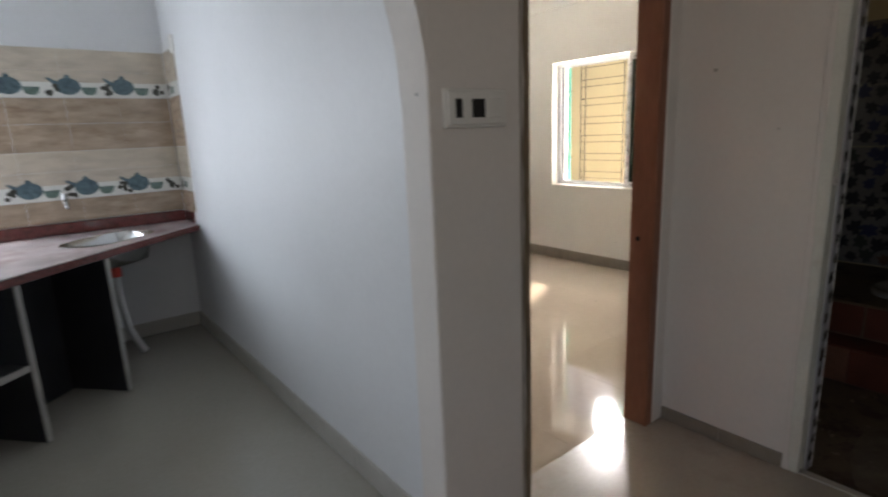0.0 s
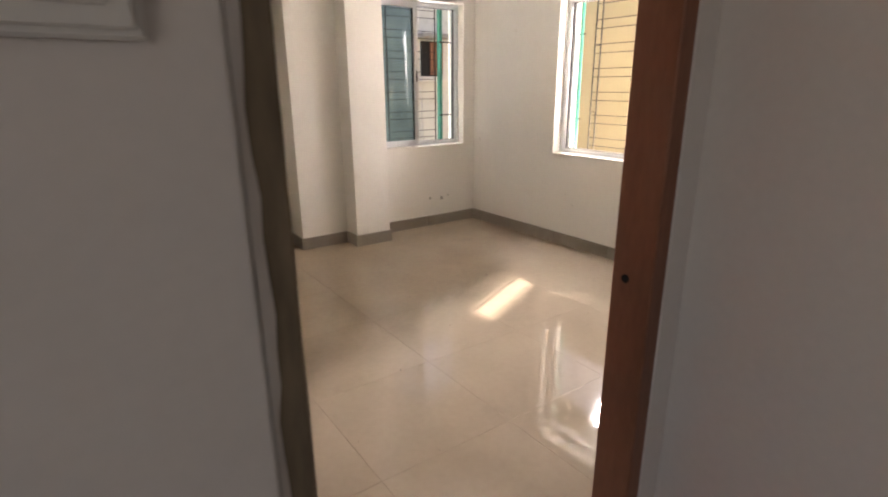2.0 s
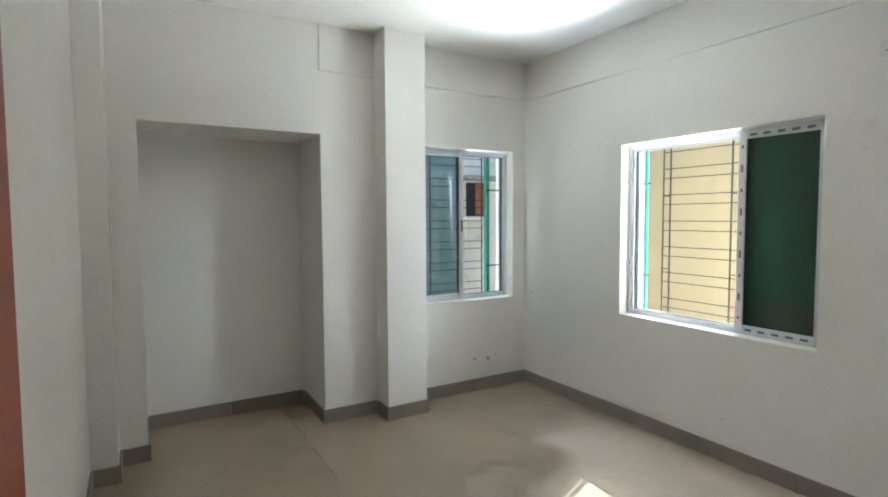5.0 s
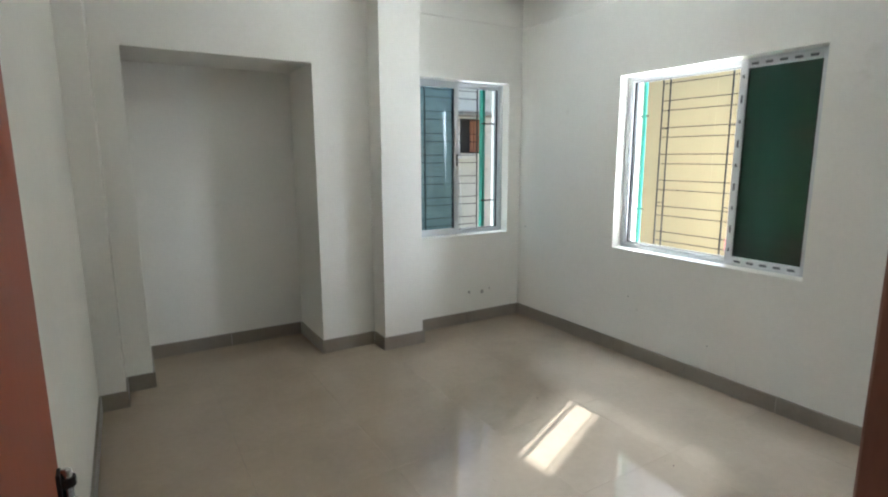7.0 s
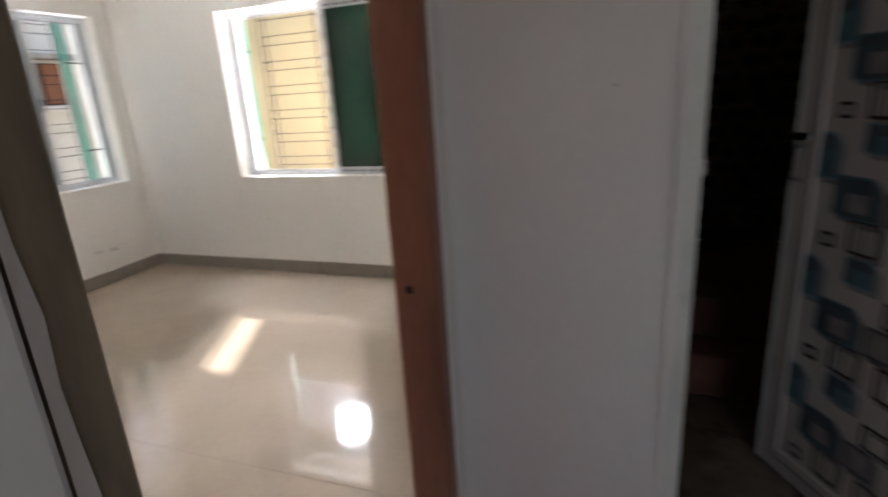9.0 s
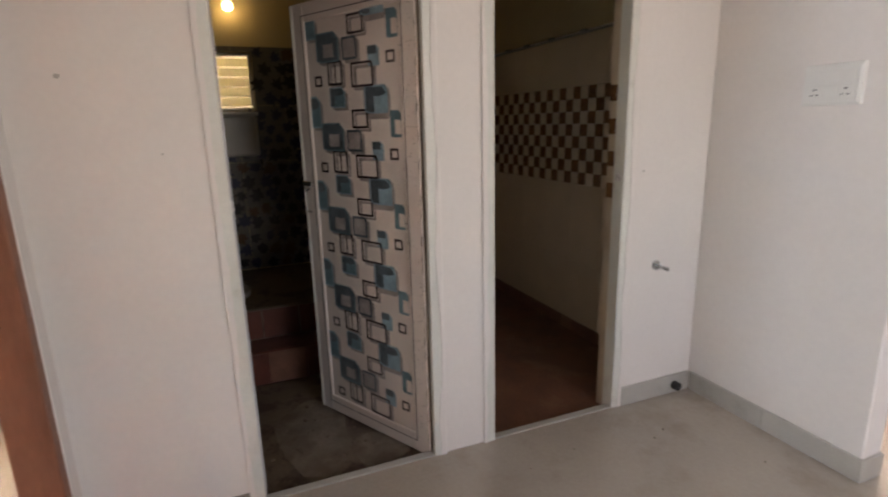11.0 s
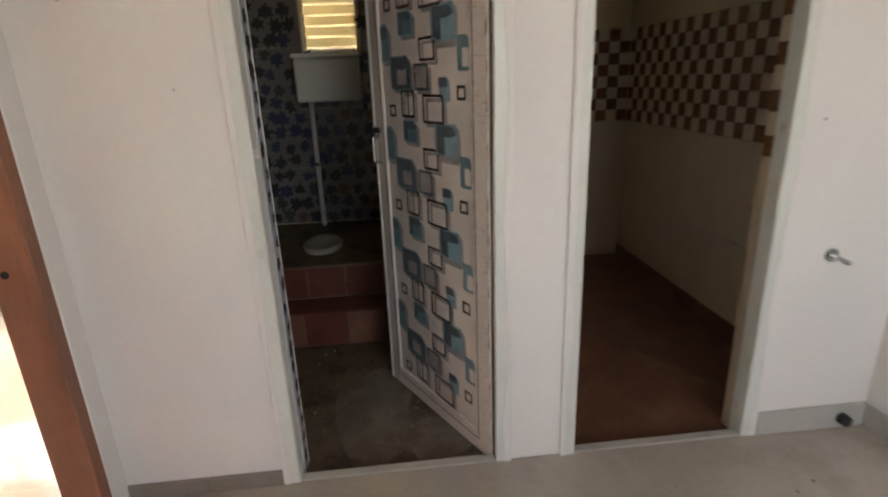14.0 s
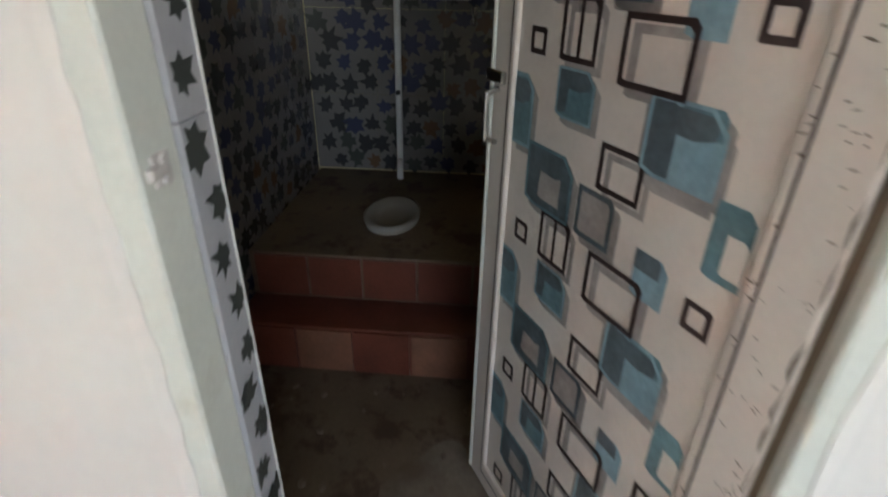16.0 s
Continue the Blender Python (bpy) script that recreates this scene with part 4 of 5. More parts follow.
for i in range(6):
    part("riser_tile", one_box(1.236, 1.2445, -1.2 + i * 0.21, -1.2 + i * 0.21 + 0.2, 0.18, 0.35), STEP_RED, step)
    part("riser_tile", one_box(1.041, 1.0495, -1.2 + i * 0.21, -1.2 + i * 0.21 + 0.2, -0.02, 0.16), STEP_RED if i % 2 else BROWN_FLOOR, step)
DUST = material("pale_cement_dust", (0.19, 0.155, 0.12), 0.9, 0.25, 9, 0.2, stain=(0.13, 0.095, 0.065), stain_at=(0.42, 0.62), stain_scale=6)
spill = tagged(new("floor_dust"), "pale dried cement dust on the bathroom floor", "dust", kind="structure")
for cx0, cy0, ra0, rb0, sd in ((0.42, -0.72, 0.30, 0.17, 2), (0.2, -0.98, 0.13, 0.13, 6)):
    bm = bmesh.new()
    edge_pts = []
    for i in range(40):
        a = 2 * math.pi * i / 40
        k = 1 + 0.25 * noise.noise(Vector((math.cos(a) * 1.4 + sd, math.sin(a) * 1.4, 0.0))) + 0.10 * noise.noise(Vector((math.cos(a) * 6, math.sin(a) * 6, sd)))
        edge_pts.append((cx0 + ra0 * k * math.cos(a), cy0 + rb0 * k * math.sin(a)))
    outline(bm, edge_pts, lambda u, v, w: (u, v, -0.0302 + w), 0.0022)
    part("smear", bm, DUST, spill)
lumps = random.Random(8)
bm = bmesh.new()
for _ in range(60):
    x, y, r = lumps.uniform(0.1, 1.0), lumps.uniform(-1.1, 0.0), lumps.uniform(0.004, 0.013)
    bmesh.ops.create_icosphere(bm, subdivisions=1, radius=r, matrix=Matrix.Translation((x, y, -0.03 + r * 0.3)) @ Matrix.Diagonal((1.4, 1.0, 0.5, 1)))
tagged(part("dirt_crumbs", bm, GRIT, spill, "scattered dark dirt crumbs"), kind="stuff")
toilet = thing("squat_toilet", "white ceramic squat toilet pan set in the platform", "toilet", at=(1.6, -0.42, 0.36))
bm = bmesh.new()
rings = [(0.13, 0.115, 0.0), (0.14, 0.12, 0.03), (0.12, 0.105, 0.036), (0.09, 0.075, 0.012), (0.05, 0.05, 0.004)]
last = None
for rx, ry, z in rings:
    vs = [bm.verts.new((rx * 1.3 * math.cos(a), ry * math.sin(a), z)) for a in [2 * math.pi * i / 28 for i in range(28)]]
    if last:
        for i in range(28):
            bm.faces.new((last[i], last[(i + 1) % 28], vs[(i + 1) % 28], vs[i]))
    last = vs
bm.faces.new(last)
part("pan", bm, CERAMIC, toilet, smooth=True)
cis = thing("flush_cistern", "white plastic flush cistern under the louvre window", "cistern", at=(2.2, -0.5, 1.2))
part("tank", one_box(-0.13, -0.001, -0.21, 0.21, 0.0, 0.27, bev=0.02, seg=3), WHITE_PLASTIC, cis)
part("lid", one_box(-0.14, -0.001, -0.22, 0.22, 0.272, 0.30, bev=0.01, seg=2), WHITE_PLASTIC, cis)
part("flush_pipe", bent_tube(bmesh.new(), [(-0.07, 0.13, 0.0), (-0.07, 0.13, -0.75), (-0.20, 0.11, -0.80)], 0.016, 10), PIPE_WHITE, cis, "white flush pipe", smooth=True)
part("pipe_clip", one_box(-0.095, -0.001, 0.12, 0.14, -0.42, -0.40), RUBBER, cis)
tapb = thing("bath_tap", "chrome tap on the bathroom wall", "tap", at=(2.2, -0.72, 1.13))
part("spout", bent_tube(bmesh.new(), [(0, 0, 0), (-0.07, 0, 0), (-0.09, 0, -0.03)], 0.011, 10), STEEL, tapb, smooth=True)
part("knob", tube(bmesh.new(), (-0.04, 0, 0.005), (-0.04, 0, 0.04), 0.016, 12), STEEL, tapb)

# ---- washroom ----
wash = tagged(new("wall_tiles_washroom"), "cream tiles with a brown and pale mosaic band", "wall tiles", kind="structure")
C, G = 0.0763, 0.0008
for j in range(4):
    for i in range(7):
        z0, z1 = ((-0.03, 0.47), (0.47, 0.985), (1.5955, 1.9), (1.5955, 1.9))[j]
        if j == 3:
            continue
        part("tile", one_box(0.125 + i * 0.298 + G, 0.125 + (i + 1) * 0.298 - G, -2.609, -2.575, z0 + G, z1 - G), CREAM_TILE, wash)
for j in range(3):
    z0, z1 = ((-0.03, 0.47), (0.47, 0.985), (1.5955, 1.9))[j]
    for i in range(4):
        part("tile", one_box(2.19, 2.2195, -2.574 + i * 0.298 + G, -2.574 + (i + 1) * 0.298 - G, z0 + G, z1 - G if j < 2 else 1.549), CREAM_TILE, wash)
mosaic = {}
for col, mat in enumerate((CHECK_DARK, CHECK_LIGHT)):
    me = mesh_of("mosaic_chip", one_box(-C / 2 + 0.001, C / 2 - 0.001, -0.017, 0.017, -C / 2 + 0.001, C / 2 - 0.001, bev=0.002))
    me.materials.append(mat)
    mosaic[col] = me
for i in range(27):
    for j in range(8):
        ob = new("mosaic_chip", mosaic[(i + j) % 2])
        ob.location, ob.parent = (0.125 + (i + 0.5) * C, -2.592, 0.985 + (j + 0.5) * C), wash
for i in range(15):
    for j in range(8):
        if 1.9 < 2.574 - (i + 0.5) * C < 2.27 and j > 6:
            continue
        ob = new("mosaic_chip", mosaic[(i + j) % 2])
        ob.location, ob.rotation_euler, ob.parent = (2.205, -2.574 + (i + 0.5) * C, 0.985 + (j + 0.5) * C), (0, 0, math.pi / 2), wash
part("tile_ledge", one_box(0.125, 2.2, -2.609, -2.572, 1.901, 1.912, bev=0.003), CEMENT, wash, "rough cement line along the tile top")
for x in (0.62, 0.95, 1.3, 1.62, 1.9):
    part("cement_blob", one_box(x, x + 0.05, -2.609, -2.575, 1.912, 1.93, bev=0.006), CEMENT, wash)
part("base_strip", one_box(0.125, 2.19, -2.5745, -2.567, -0.03, 0.05), BROWN_FLOOR, wash, "dark base strip")
for j in range(4):
    part("mosaic_chip", one_box(0.074, 0.122, -2.1575, -2.113, 1.035 + j * 0.145, 1.105 + j * 0.145, bev=0.002), CHECK_DARK, wash)
part("tile", one_box(0.0742, 0.1215, -2.1573, -2.1145, -0.03, 1.93), CREAM_TILE, wash)
structure("wall_washroom_upper_lining", solid([(0.12, 2.2195, -2.6095, -2.60, 1.93, H)]), BATH_PAINT, "ochre painted wall above the tiles")

# ---- hall fittings ----


def switchboard(name, label, at, rz, w, h, cols, rows, cells):
    sb = thing(name, label, "switchboard", at=at, rz=rz)
    part("back_box", one_box(-w / 2, w / 2, -0.012, -0.0005, -h / 2, h / 2, bev=0.003), WHITE_PLASTIC, sb)
    part("cover", one_box(-w / 2 + 0.008, w / 2 - 0.008, -0.018, -0.0122, -h / 2 + 0.008, h / 2 - 0.008, bev=0.002), WHITE_PLASTIC, sb)
    cw, ch = (w - 0.05) / cols, (h - 0.04) / rows
    for r in range(rows):
        for c in range(cols):
            x, z, kind = -w / 2 + 0.025 + (c + 0.5) * cw, h / 2 - 0.02 - (r + 0.5) * ch, cells[r][c]
            if kind == "hole":
                part("open_module", one_box(x - cw * 0.40, x + cw * 0.40, -0.0186, -0.0181, z - ch * 0.40, z + ch * 0.40), BLACKOUT, sb, "dark empty module opening")
            elif kind == "half":
                part("open_module", one_box(x - cw * 0.40, x - 0.0, -0.0186, -0.0181, z - ch * 0.40, z + ch * 0.40), BLACKOUT, sb, "dark empty module opening")
                part("rocker", one_box(x + 0.001, x + cw * 0.42, -0.021, -0.0181, z - ch * 0.40, z + ch * 0.40, bev=0.001), WHITE_PLASTIC, sb)
            else:
                part("rocker" if kind == "switch" else "socket", one_box(x - cw * 0.44, x + cw * 0.44, -0.0215, -0.0181, z - ch * 0.42, z + ch * 0.42, bev=0.0015), WHITE_PLASTIC, sb)
                if kind == "socket":
                    for dx, dz, rr in ((0, 0.011, 0.0042), (-0.010, -0.009, 0.0034), (0.010, -0.009, 0.0034)):
                        part("pin_hole", tube(bmesh.new(), (x + dx, -0.0222, z + dz), (x + dx, -0.0212, z + dz), rr, 10), BLACKOUT, sb)
    return sb


switchboard("switch_plate", "off-white switch plate with two empty dark modules", (-1.228, -0.0205, 1.413), 0, 0.215, 0.098, 3, 1, (("half", "hole", "switch"),))
switchboard("switchboard", "white modular switchboard with two sockets", (-0.531, -2.6095, 1.497), 180, 0.215, 0.15, 3, 2, (("switch", "switch", "switch"), ("socket", "switch", "socket")))
stub = thing("water_stub", "short steel water stub sticking out of the wall", "pipe", at=(0, -2.33, 0.706))
part("flange", tube(bmesh.new(), (-0.008, 0, 0), (-0.0005, 0, 0), 0.024, 16), STEEL, stub)
part("spindle", tube(bmesh.new(), (-0.008, 0, 0), (-0.075, -0.004, -0.006), 0.008, 10), STEEL, stub, smooth=True)
drain = thing("drain_stub", "dark drain pipe end low on the wall", "pipe", at=(-0.012, -2.5, 0.045))
part("pipe_end", tube(bmesh.new(), (-0.03, 0, 0), (-0.0005, 0, 0), 0.022, 14), RUBBER, drain)

far = tagged(new("door_far_frame"), "red-primed wooden door frame with paint smears", "door frame", kind="structure")
part("jamb", one_box(-0.7145, -0.655, -3.719, -3.596, 0, 1.999, bev=0.004), FRAME_WOOD, far)
part("jamb", one_box(0.10, 0.1595, -3.719, -3.596, 0, 1.999, bev=0.004), FRAME_WOOD, far)
part("head", one_box(-0.6545, 0.0995, -3.719, -3.596, 1.94, 1.999, bev=0.004), FRAME_WOOD, far)
random.seed(3)
for k in range(3):
    z = 0.55 + 0.31 * k + random.uniform(-0.04, 0.04)
    bm = bmesh.new()
    x = -0.69 + random.uniform(-0.012, 0.012)
    outline(bm, [(x + 0.006 * math.cos(a) * random.uniform(0.6, 1.3), z + 0.03 * math.sin(a) * random.uniform(0.6, 1.4)) for a in [i * 0.7 for i in range(9)]], lambda u, v, w: (u, -3.5958 + w, v), 0.0006)
    part("paint_smear", bm, BARE, far, "pale paint smear")

# ---- kitchen ----
counter = thing("kitchen_worktop", "dusty red granite worktop with a dark red upstand", "worktop")
top = [(-1.2815, 3.119), (-1.2815, 2.80), (-2.42, 1.775), (-3.049, 1.775), (-3.049, 3.119)]
sx, sy, ang, ra, rb = -1.83, 2.66, math.radians(42), 0.25, 0.17


def sink_pt(i, k=1.0):
    a = 2 * math.pi * i / 32
    u, v = ra * k * abs(math.cos(a)) ** 0.7 * (1 if math.cos(a) > 0 else -1), rb * k * abs(math.sin(a)) ** 0.7 * (1 if math.sin(a) > 0 else -1)
    return sx + u * math.cos(ang) - v * math.sin(ang), sy + u * math.sin(ang) + v * math.cos(ang)


bm = bmesh.new()
for z, flip in ((0.81, False), (0.775, True)):
    ov = [bm.verts.new((x, y, z)) for x, y in top]
    iv = [bm.verts.new((*sink_pt(i), z)) for i in range(32)]
    edges = [bm.edges.new((ov[i], ov[(i + 1) % 5])) for i in range(5)] + [bm.edges.new((iv[i], iv[(i + 1) % 32])) for i in range(32)]
    bmesh.ops.triangle_fill(bm, use_beauty=True, edges=edges)
    if not flip:
        top_out, top_in = ov, iv
    else:
        for i in range(5):
            bm.faces.new((top_out[i], top_out[(i + 1) % 5], ov[(i + 1) % 5], ov[i]))
        for i in range(32):
            bm.faces.new((top_in[i], top_in[(i + 1) % 32], iv[(i + 1) % 32], iv[i]))
bmesh.ops.recalc_face_normals(bm, faces=bm.faces)
part("slab", bm, GRANITE_DUSTY, counter, "dusty reddish granite slab")
bm = bmesh.new()
fx, fy = Vector((-1.2815 + 2.42, 2.80 - 1.775)).normalized()
a, b = Vector((-1.2815, 2.80, 0)), Vector((-2.42, 1.775, 0))
nrm = Vector((fy, -fx, 0))
quad = [a, a + nrm * 0.012, b + nrm * 0.012, b]
lowv, upv = [bm.verts.new((p.x, p.y, 0.768)) for p in quad], [bm.verts.new((p.x, p.y, 0.806)) for p in quad]
bm.faces.new(upv), bm.faces.new(lowv[::-1])
for i in range(4):
    bm.faces.new((lowv[i], lowv[(i + 1) % 4], upv[(i + 1) % 4], upv[i]))
bmesh.ops.recalc_face_normals(bm, faces=bm.faces)
part("nosing", bm, GRANITE, counter, "polished red granite front edge")
part("upstand", one_box(-3.045, -1.30, 3.092, 3.111, 0.811, 0.885, bev=0.003), GRANITE, counter, "dark red granite upstand")
part("upstand", one_box(-1.30, -1.2815, 2.86, 3.0915, 0.811, 0.885, bev=0.003), GRANITE, counter)

sink = thing("kitchen_sink", "oval stainless steel sink bowl in the worktop", "sink")
bm = bmesh.new()
last = None
for k, z in ((1.06, 0.8115), (1.02, 0.815), (0.97, 0.81), (0.93, 0.74), (0.84, 0.66), (0.5, 0.645), (0.12, 0.64)):
    vs = [bm.verts.new((*sink_pt(i, k), z)) for i in range(32)]
    if last:
        for i in range(32):
            bm.faces.new((last[i], last[(i + 1) % 32], vs[(i + 1) % 32], vs[i]))
    last = vs
bm.faces.new(last)
part("bowl", bm, STEEL, sink, smooth=True)
waste = thing("sink_waste_pipe", "white ribbed waste pipe with a red coupling", "pipe")
part("coupling", tube(bmesh.new(), (sx, sy, 0.57), (sx, sy, 0.639), 0.036, 16), RED_PLASTIC, waste, "red plastic coupling nut")
pts = [(sx, sy, 0.57), (sx + 0.005, sy + 0.01, 0.4), (sx + 0.03, sy + 0.05, 0.2), (sx + 0.10, sy + 0.11, 0.02)]
part("hose", bent_tube(bmesh.new(), pts, 0.02, 12), PIPE_WHITE, waste)
bm = bmesh.new()
for p, q in zip(pts, pts[1:]):
    p, q = Vector(p), Vector(q)
    for i in range(10):
        c = p.lerp(q, (i + 0.5) / 10)
        tube(bm, c - (q - p).normalized() * 0.003, c + (q - p).normalized() * 0.003, 0.0225, 12)
part("hose_ribs", bm, PIPE_WHITE, waste)
tapk = thing("kitchen_tap", "small chrome wall tap above the sink", "tap", at=(-1.99, 3.11, 1.03))
part("body", bent_tube(bmesh.new(), [(0, 0, 0), (0, -0.06, 0), (0.0, -0.10, -0.02), (0, -0.11, -0.05)], 0.012, 10), STEEL, tapk, smooth=True)
part("knob", tube(bmesh.new(), (0, -0.045, 0.005), (0, -0.045, 0.045), 0.018, 12), STEEL, tapk)


def partition(x, y, label):
    """A black upright board under the worktop, square to its front edge, with a cement front edge."""
    p = thing("worktop_support", label, "support", "worktop supports", at=(x, y, 0), rz=math.degrees(math.atan2(fx, -fy)))
    part("board", one_box(0.012, 0.52, -0.012, 0.012, 0.0, 0.767, bev=0.002), BLACK, p)
    part("front_edge", one_box(0.0, 0.0115, -0.014, 0.014, 0.0, 0.767, bev=0.003), CEMENT, p, "rough grey cement edge")
    return p


for i, (x, y) in enumerate(((-1.895, 2.215), (-2.276, 1.872))):
    partition(x, y, "black stone slab upright with a cement edge under the worktop")
shelf = thing("worktop_shelf", "black stone shelf slab under the worktop", "shelf", at=(-2.276, 1.872, 0), rz=math.degrees(math.atan2(fy, fx)))
part("slab", one_box(-0.9, -0.016, 0.02, 0.5, 0.37, 0.395, bev=0.002), BLACK, shelf)
part("edge", one_box(-0.9, -0.016, 0.006, 0.0195, 0.368, 0.397, bev=0.002), CEMENT, shelf)
back = thing("black_back_board", "black stone back slab between the worktop supports", "board", at=(-1.895, 2.215, 0), rz=math.degrees(math.atan2(fy, fx)))
part("slab", one_box(-0.50, -0.016, 0.36, 0.385, 0.0, 0.765, bev=0.002), BLACK, back)
back2 = thing("black_back_board", "black stone back slab behind the lower shelf", "board", at=(-2.276, 1.872, 0), rz=math.degrees(math.atan2(fy, fx)))
part("slab", one_box(-0.9, -0.016, 0.502, 0.52, 0.0, 0.765, bev=0.002), BLACK, back2)

splash = tagged(new("wall_tiles_kitchen"), "stone-print splashback tiles with crockery decor bands", "wall tiles", kind="structure")
TW = 0.30
rows = ((0.887, 1.032, STONE_TILE, False), (1.032, 1.21, DECOR_WHITE, True), (1.21, 1.337, STONE_LIGHT, False), (1.337, 1.508, STONE_TILE, False), (1.508, 1.668, STONE_TILE, False), (1.668, 1.832, DECOR_WHITE, True), (1.832, 1.965, STONE_LIGHT, False))


def teapot(bm, u, v, k, to3):
    body = [(u + 0.052 * k * math.cos(a), v + 0.04 * k * math.sin(a)) for a in [2 * math.pi * i / 22 for i in range(22)]]
    outline(bm, body, to3, 0.0006)
    for q in (-0.032, -0.016, 0.0, 0.016, 0.032):
        outline(bm, [(u + (q - 0.002) * k, v - 0.026 * k), (u + (q + 0.002) * k, v - 0.026 * k), (u + (q * 0.75 + 0.002) * k, v + 0.028 * k), (u + (q * 0.75 - 0.002) * k, v + 0.028 * k)], to3, 0.0014)
    outline(bm, [(u + 0.045 * k, v - 0.005), (u + 0.085 * k, v + 0.035 * k), (u + 0.078 * k, v + 0.042 * k), (u + 0.04 * k, v + 0.022 * k)], to3, 0.0006)
    outline(bm, [(u - 0.014 * k, v + 0.036 * k), (u + 0.014 * k, v + 0.036 * k), (u + 0.008 * k, v + 0.054 * k), (u - 0.008 * k, v + 0.054 * k)], to3, 0.0006)


def cup(bm, u, v, k, to3):
    outline(bm, [(u - 0.04 * k, v + 0.018 * k), (u - 0.03 * k, v - 0.014 * k), (u - 0.014 * k, v - 0.024 * k), (u + 0.014 * k, v - 0.024 * k), (u + 0.03 * k, v - 0.014 * k), (u + 0.04 * k, v + 0.018 * k)], to3, 0.0006)


def posy(bm, u, v, k, to3, rnd):
    for i in range(7):
        cu, cv = u + rnd.uniform(-0.028, 0.028) * k, v + rnd.uniform(-0.022, 0.03) * k
        outline(bm, [(cu + 0.013 * k * math.cos(a), cv + 0.013 * k * math.sin(a)) for a in [i * 0.9 for i in range(7)]], to3, 0.0006 + i * 0.00005)


def splash_wall(length, to3, start, seed):
    rnd = random.Random(seed)
    n = math.ceil(length / TW)
    for z0, z1, mat, decor in rows:
        for i in range(n):
            u0, u1 = i * TW, min((i + 1) * TW, length)
            if u1 - u0 < 0.01:
                continue
            p, q = Vector(to3(u0 + 0.0008, z0 + 0.0008, -0.0085)), Vector(to3(u1 - 0.0008, z1 - 0.0008, 0.0))
            if start and z1 > 0.93 and u0 > 1.02:
                continue
            lo, hi = [min(a, b) for a, b in zip(p, q)], [max(a, b) for a, b in zip(p, q)]
            if decor:
                part("tile", one_box(lo[0], hi[0], lo[1], hi[1], lo[2], z0 + 0.095), mat, splash, "white tile with a blue crockery print")
                part("tile", one_box(lo[0], hi[0], lo[1], hi[1], z0 + 0.0954, hi[2]), STONE_LIGHT, splash)
            else:
                part("tile", one_box(lo[0], hi[0], lo[1], hi[1], lo[2], hi[2]), mat, splash)
        if decor:
            for i in range(int(length / 0.30) + 1):
                u = 0.05 + i * 0.30
                for name, du, mat, f in (("posy_print", 0.0, POT_DARK, posy), ("cup_print", 0.105, POT_GREEN, cup), ("teapot_print", 0.215, POT_BLUE, teapot)):
                    if u + du + 0.05 > length or (start and u + du > 1.0):
                        continue
                    bm = bmesh.new()
                    args = (bm, u + du, z0 + (0.07 if name == "teapot_print" else 0.045), 1.3 if name == "teapot_print" else 1.15, lambda a, b, w: to3(a, b, 0.0004 + w))
                    f(*args, rnd) if f is posy else f(*args)
                    part(name, bm, mat, splash)


splash_wall(1.745, lambda u, v, w: (-1.2935 - u, 3.111 - w, v), True, 2)
splash_wall(0.30, lambda u, v, w: (-1.2905 - w, 3.111 - u, v), False, 4)
holder = thing("wall_clip", "small white plastic box on the kitchen wall", "box", at=(-1.281, 2.80, 1.985))
part("case", one_box(-0.02, -0.0005, -0.03, 0.03, -0.055, 0.055, bev=0.004), WHITE_PLASTIC, holder)

# ---- bedroom floor tiles and dust ----
tile_me = mesh_of("floor_tile", one_box(-0.2995, 0.2995, -0.2995, 0.2995, -0.0028, 0.0))
tile_me.materials.append(VITRIFIED)
for i in range(6):
    for j in range(8):
        x, y = -1.1 + 0.3 + 0.6 * i, 0.2 + 0.3 + 0.6 * j
        w, h = min(0.3, 2.165 - x), min(0.3, 4.136 - y)
        if w <= -0.28 or h <= -0.28:
            continue
        if w < 0.3 or h < 0.3:
            part("floor_tile", one_box(x - 0.2995, x + w - 0.0005, y - 0.2995, y + h - 0.0005, -0.0028, 0.0), VITRIFIED, bed_floor)
        else:
            ob = new("floor_tile", tile_me)
            ob.location, ob.parent = (x, y, 0), bed_floor
rnd = random.Random(12)
bm = bmesh.new()
for n in range(60):
    x, y, r = rnd.uniform(-2.6, -0.15), rnd.uniform(-3.4, -0.9), rnd.uniform(0.002, 0.006)
    bmesh.ops.create_icosphere(bm, subdivisions=1, radius=r, matrix=Matrix.Translation((x, y, r * 0.4)))
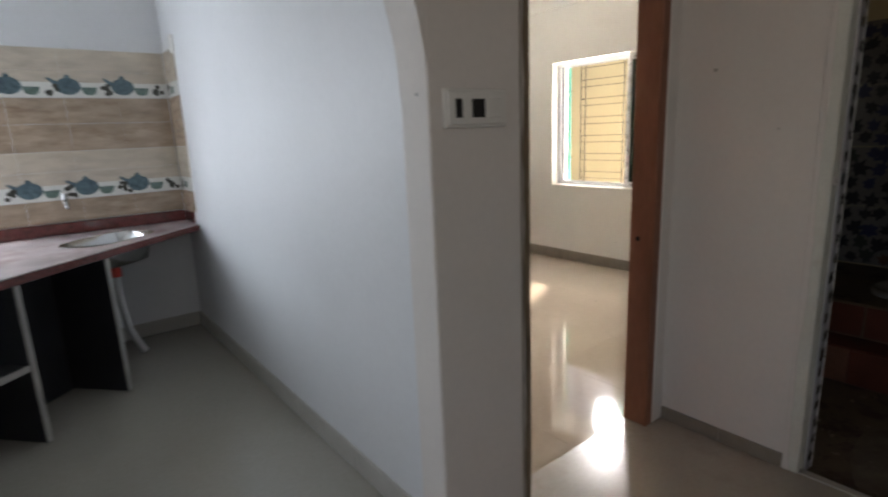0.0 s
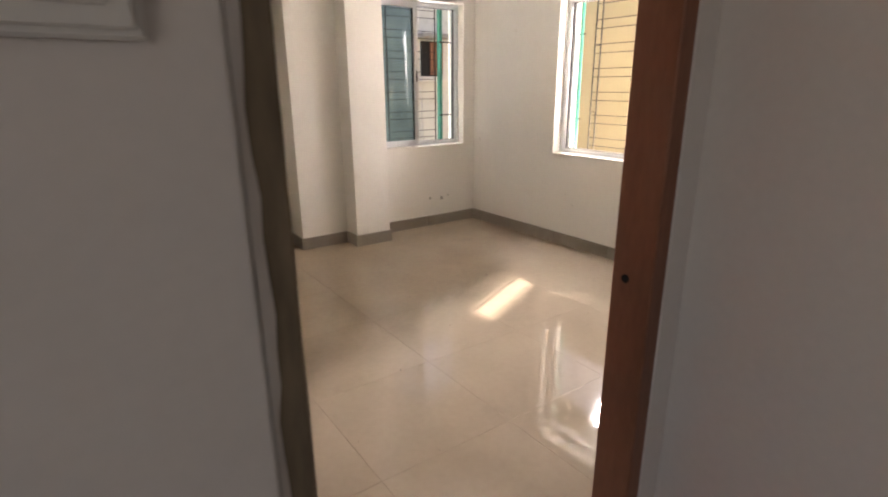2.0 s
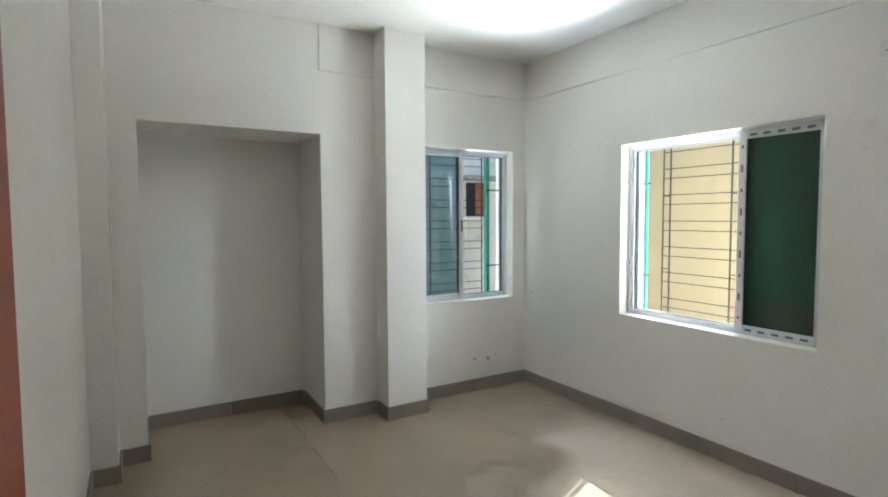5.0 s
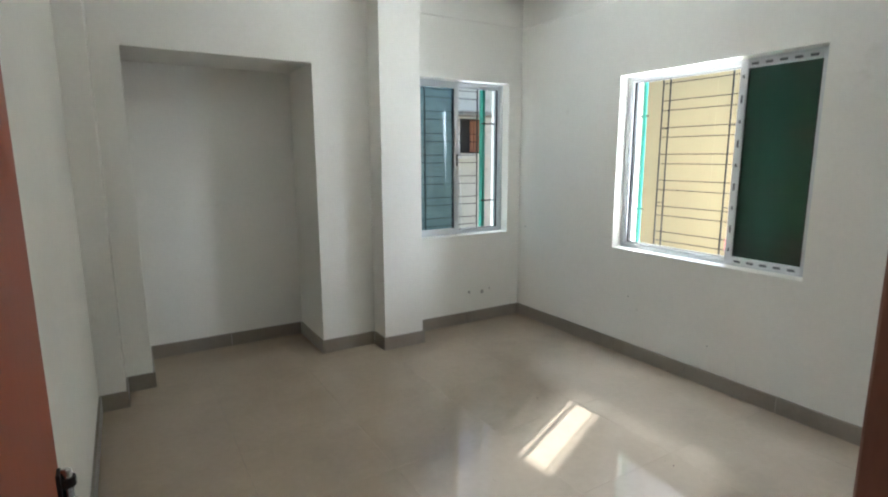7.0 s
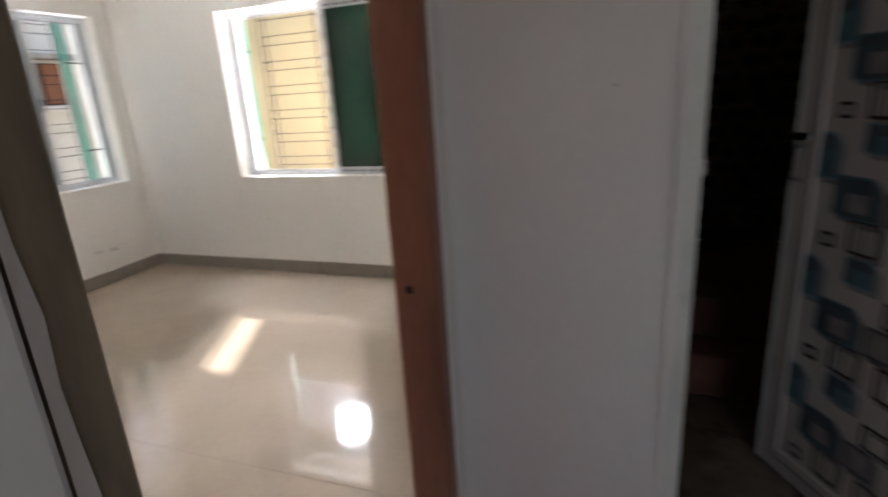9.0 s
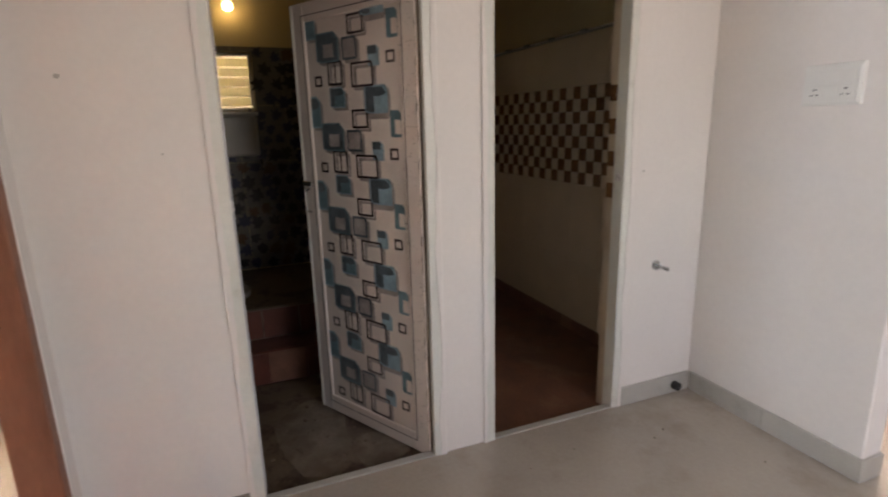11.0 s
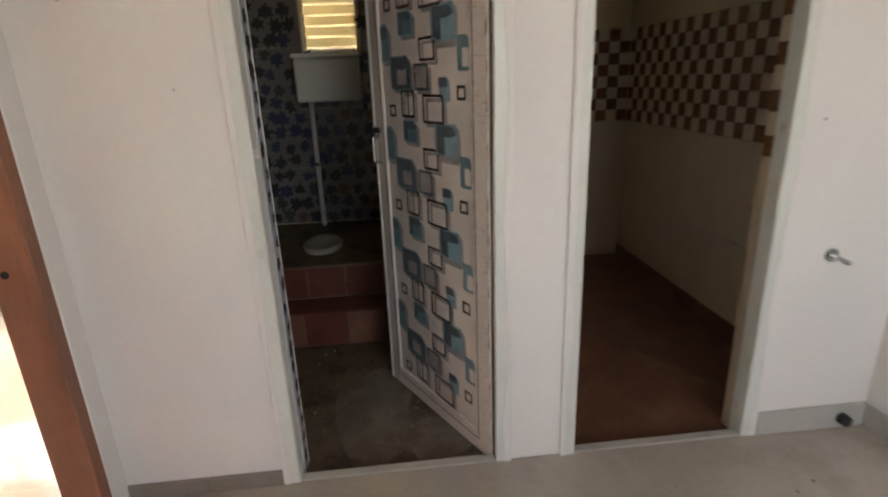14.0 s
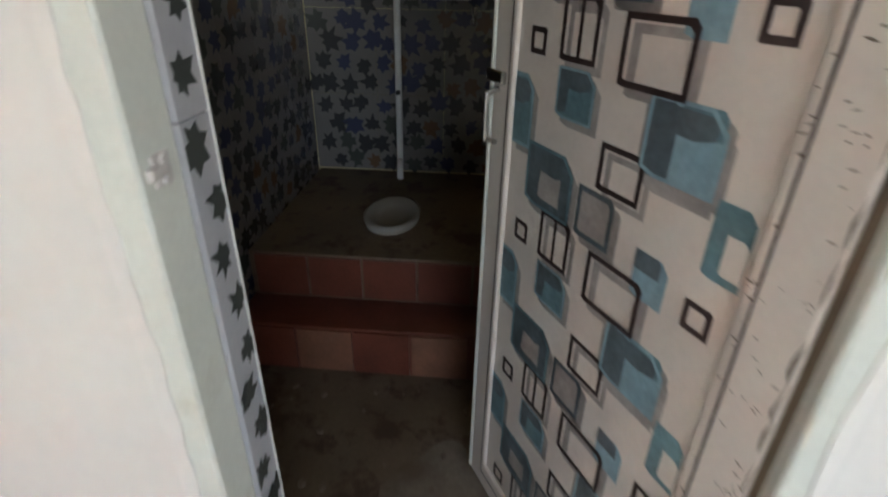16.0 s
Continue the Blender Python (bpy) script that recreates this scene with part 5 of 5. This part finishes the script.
for n in range(26):
    x, y, r = rnd.uniform(0.1, 1.0), rnd.uniform(-1.2, 0.05), rnd.uniform(0.003, 0.009)
    bmesh.ops.create_icosphere(bm, subdivisions=1, radius=r, matrix=Matrix.Translation((x, y, -0.03 + r * 0.4)))
for n in range(18):
    x, y, r = rnd.uniform(-0.5, 1.9), rnd.uniform(0.6, 3.2), rnd.uniform(0.0015, 0.004)
    bmesh.ops.create_icosphere(bm, subdivisions=1, radius=r, matrix=Matrix.Translation((x, y, r * 0.4)))
tagged(part("grit", bm, GRIT), "scattered cement grit on the floors", "debris", kind="stuff")

# ---- marks on the walls ----
rnd = random.Random(21)


def mark(x, y, z, facing, size, mat, label):
    """A small chipped mark on a wall; facing: 'x-' or 'y+' or 'y-'."""
    bm = bmesh.new()
    n = 9
    pts = [(size * (0.6 + 0.6 * rnd.random()) * math.cos(2 * math.pi * i / n), size * (0.5 + 0.7 * rnd.random()) * math.sin(2 * math.pi * i / n)) for i in range(n)]
    way = {"x-": lambda u, v, w: (x - w, y + u, z + v), "y+": lambda u, v, w: (x + u, y + w, z + v), "y-": lambda u, v, w: (x + u, y - w, z + v)}[facing]
    outline(bm, pts, way, 0.0012)
    tagged(part("wall_mark", bm, mat), label, "mark", "wall marks", kind="structure")


for x, y, z, f, size, mat in ((-0.775, -2.61, 1.38, "y+", 0.007, CEMENT), (-0.77, -2.61, 1.27, "y+", 0.005, CEMENT), (0.0, -2.22, 1.16, "x-", 0.006, CEMENT), (0.0, -0.06, 1.55, "x-", 0.009, HALL_SKIRT), (0.0, -0.3, 1.32, "x-", 0.004, HALL_SKIRT),
                              (2.165, 2.4, 0.44, "x-", 0.006, CEMENT), (2.165, 2.32, 0.36, "x-", 0.004, CEMENT), (2.165, 1.78, 0.26, "x-", 0.005, CEMENT), (2.165, 3.55, 0.82, "x-", 0.008, CEMENT),
                              (1.62, 3.642, 0.27, "y-", 0.016, HALL_SKIRT), (1.76, 3.642, 0.26, "y-", 0.02, HALL_SKIRT), (1.84, 3.642, 0.28, "y-", 0.01, HALL_SKIRT)):
    mark(x, y, z, f, size, mat, "small chipped spot in the wall paint")
mark(-1.38, 0.02, 1.45, "x-", 0.005, CEMENT, "small nail hole in the wall paint")
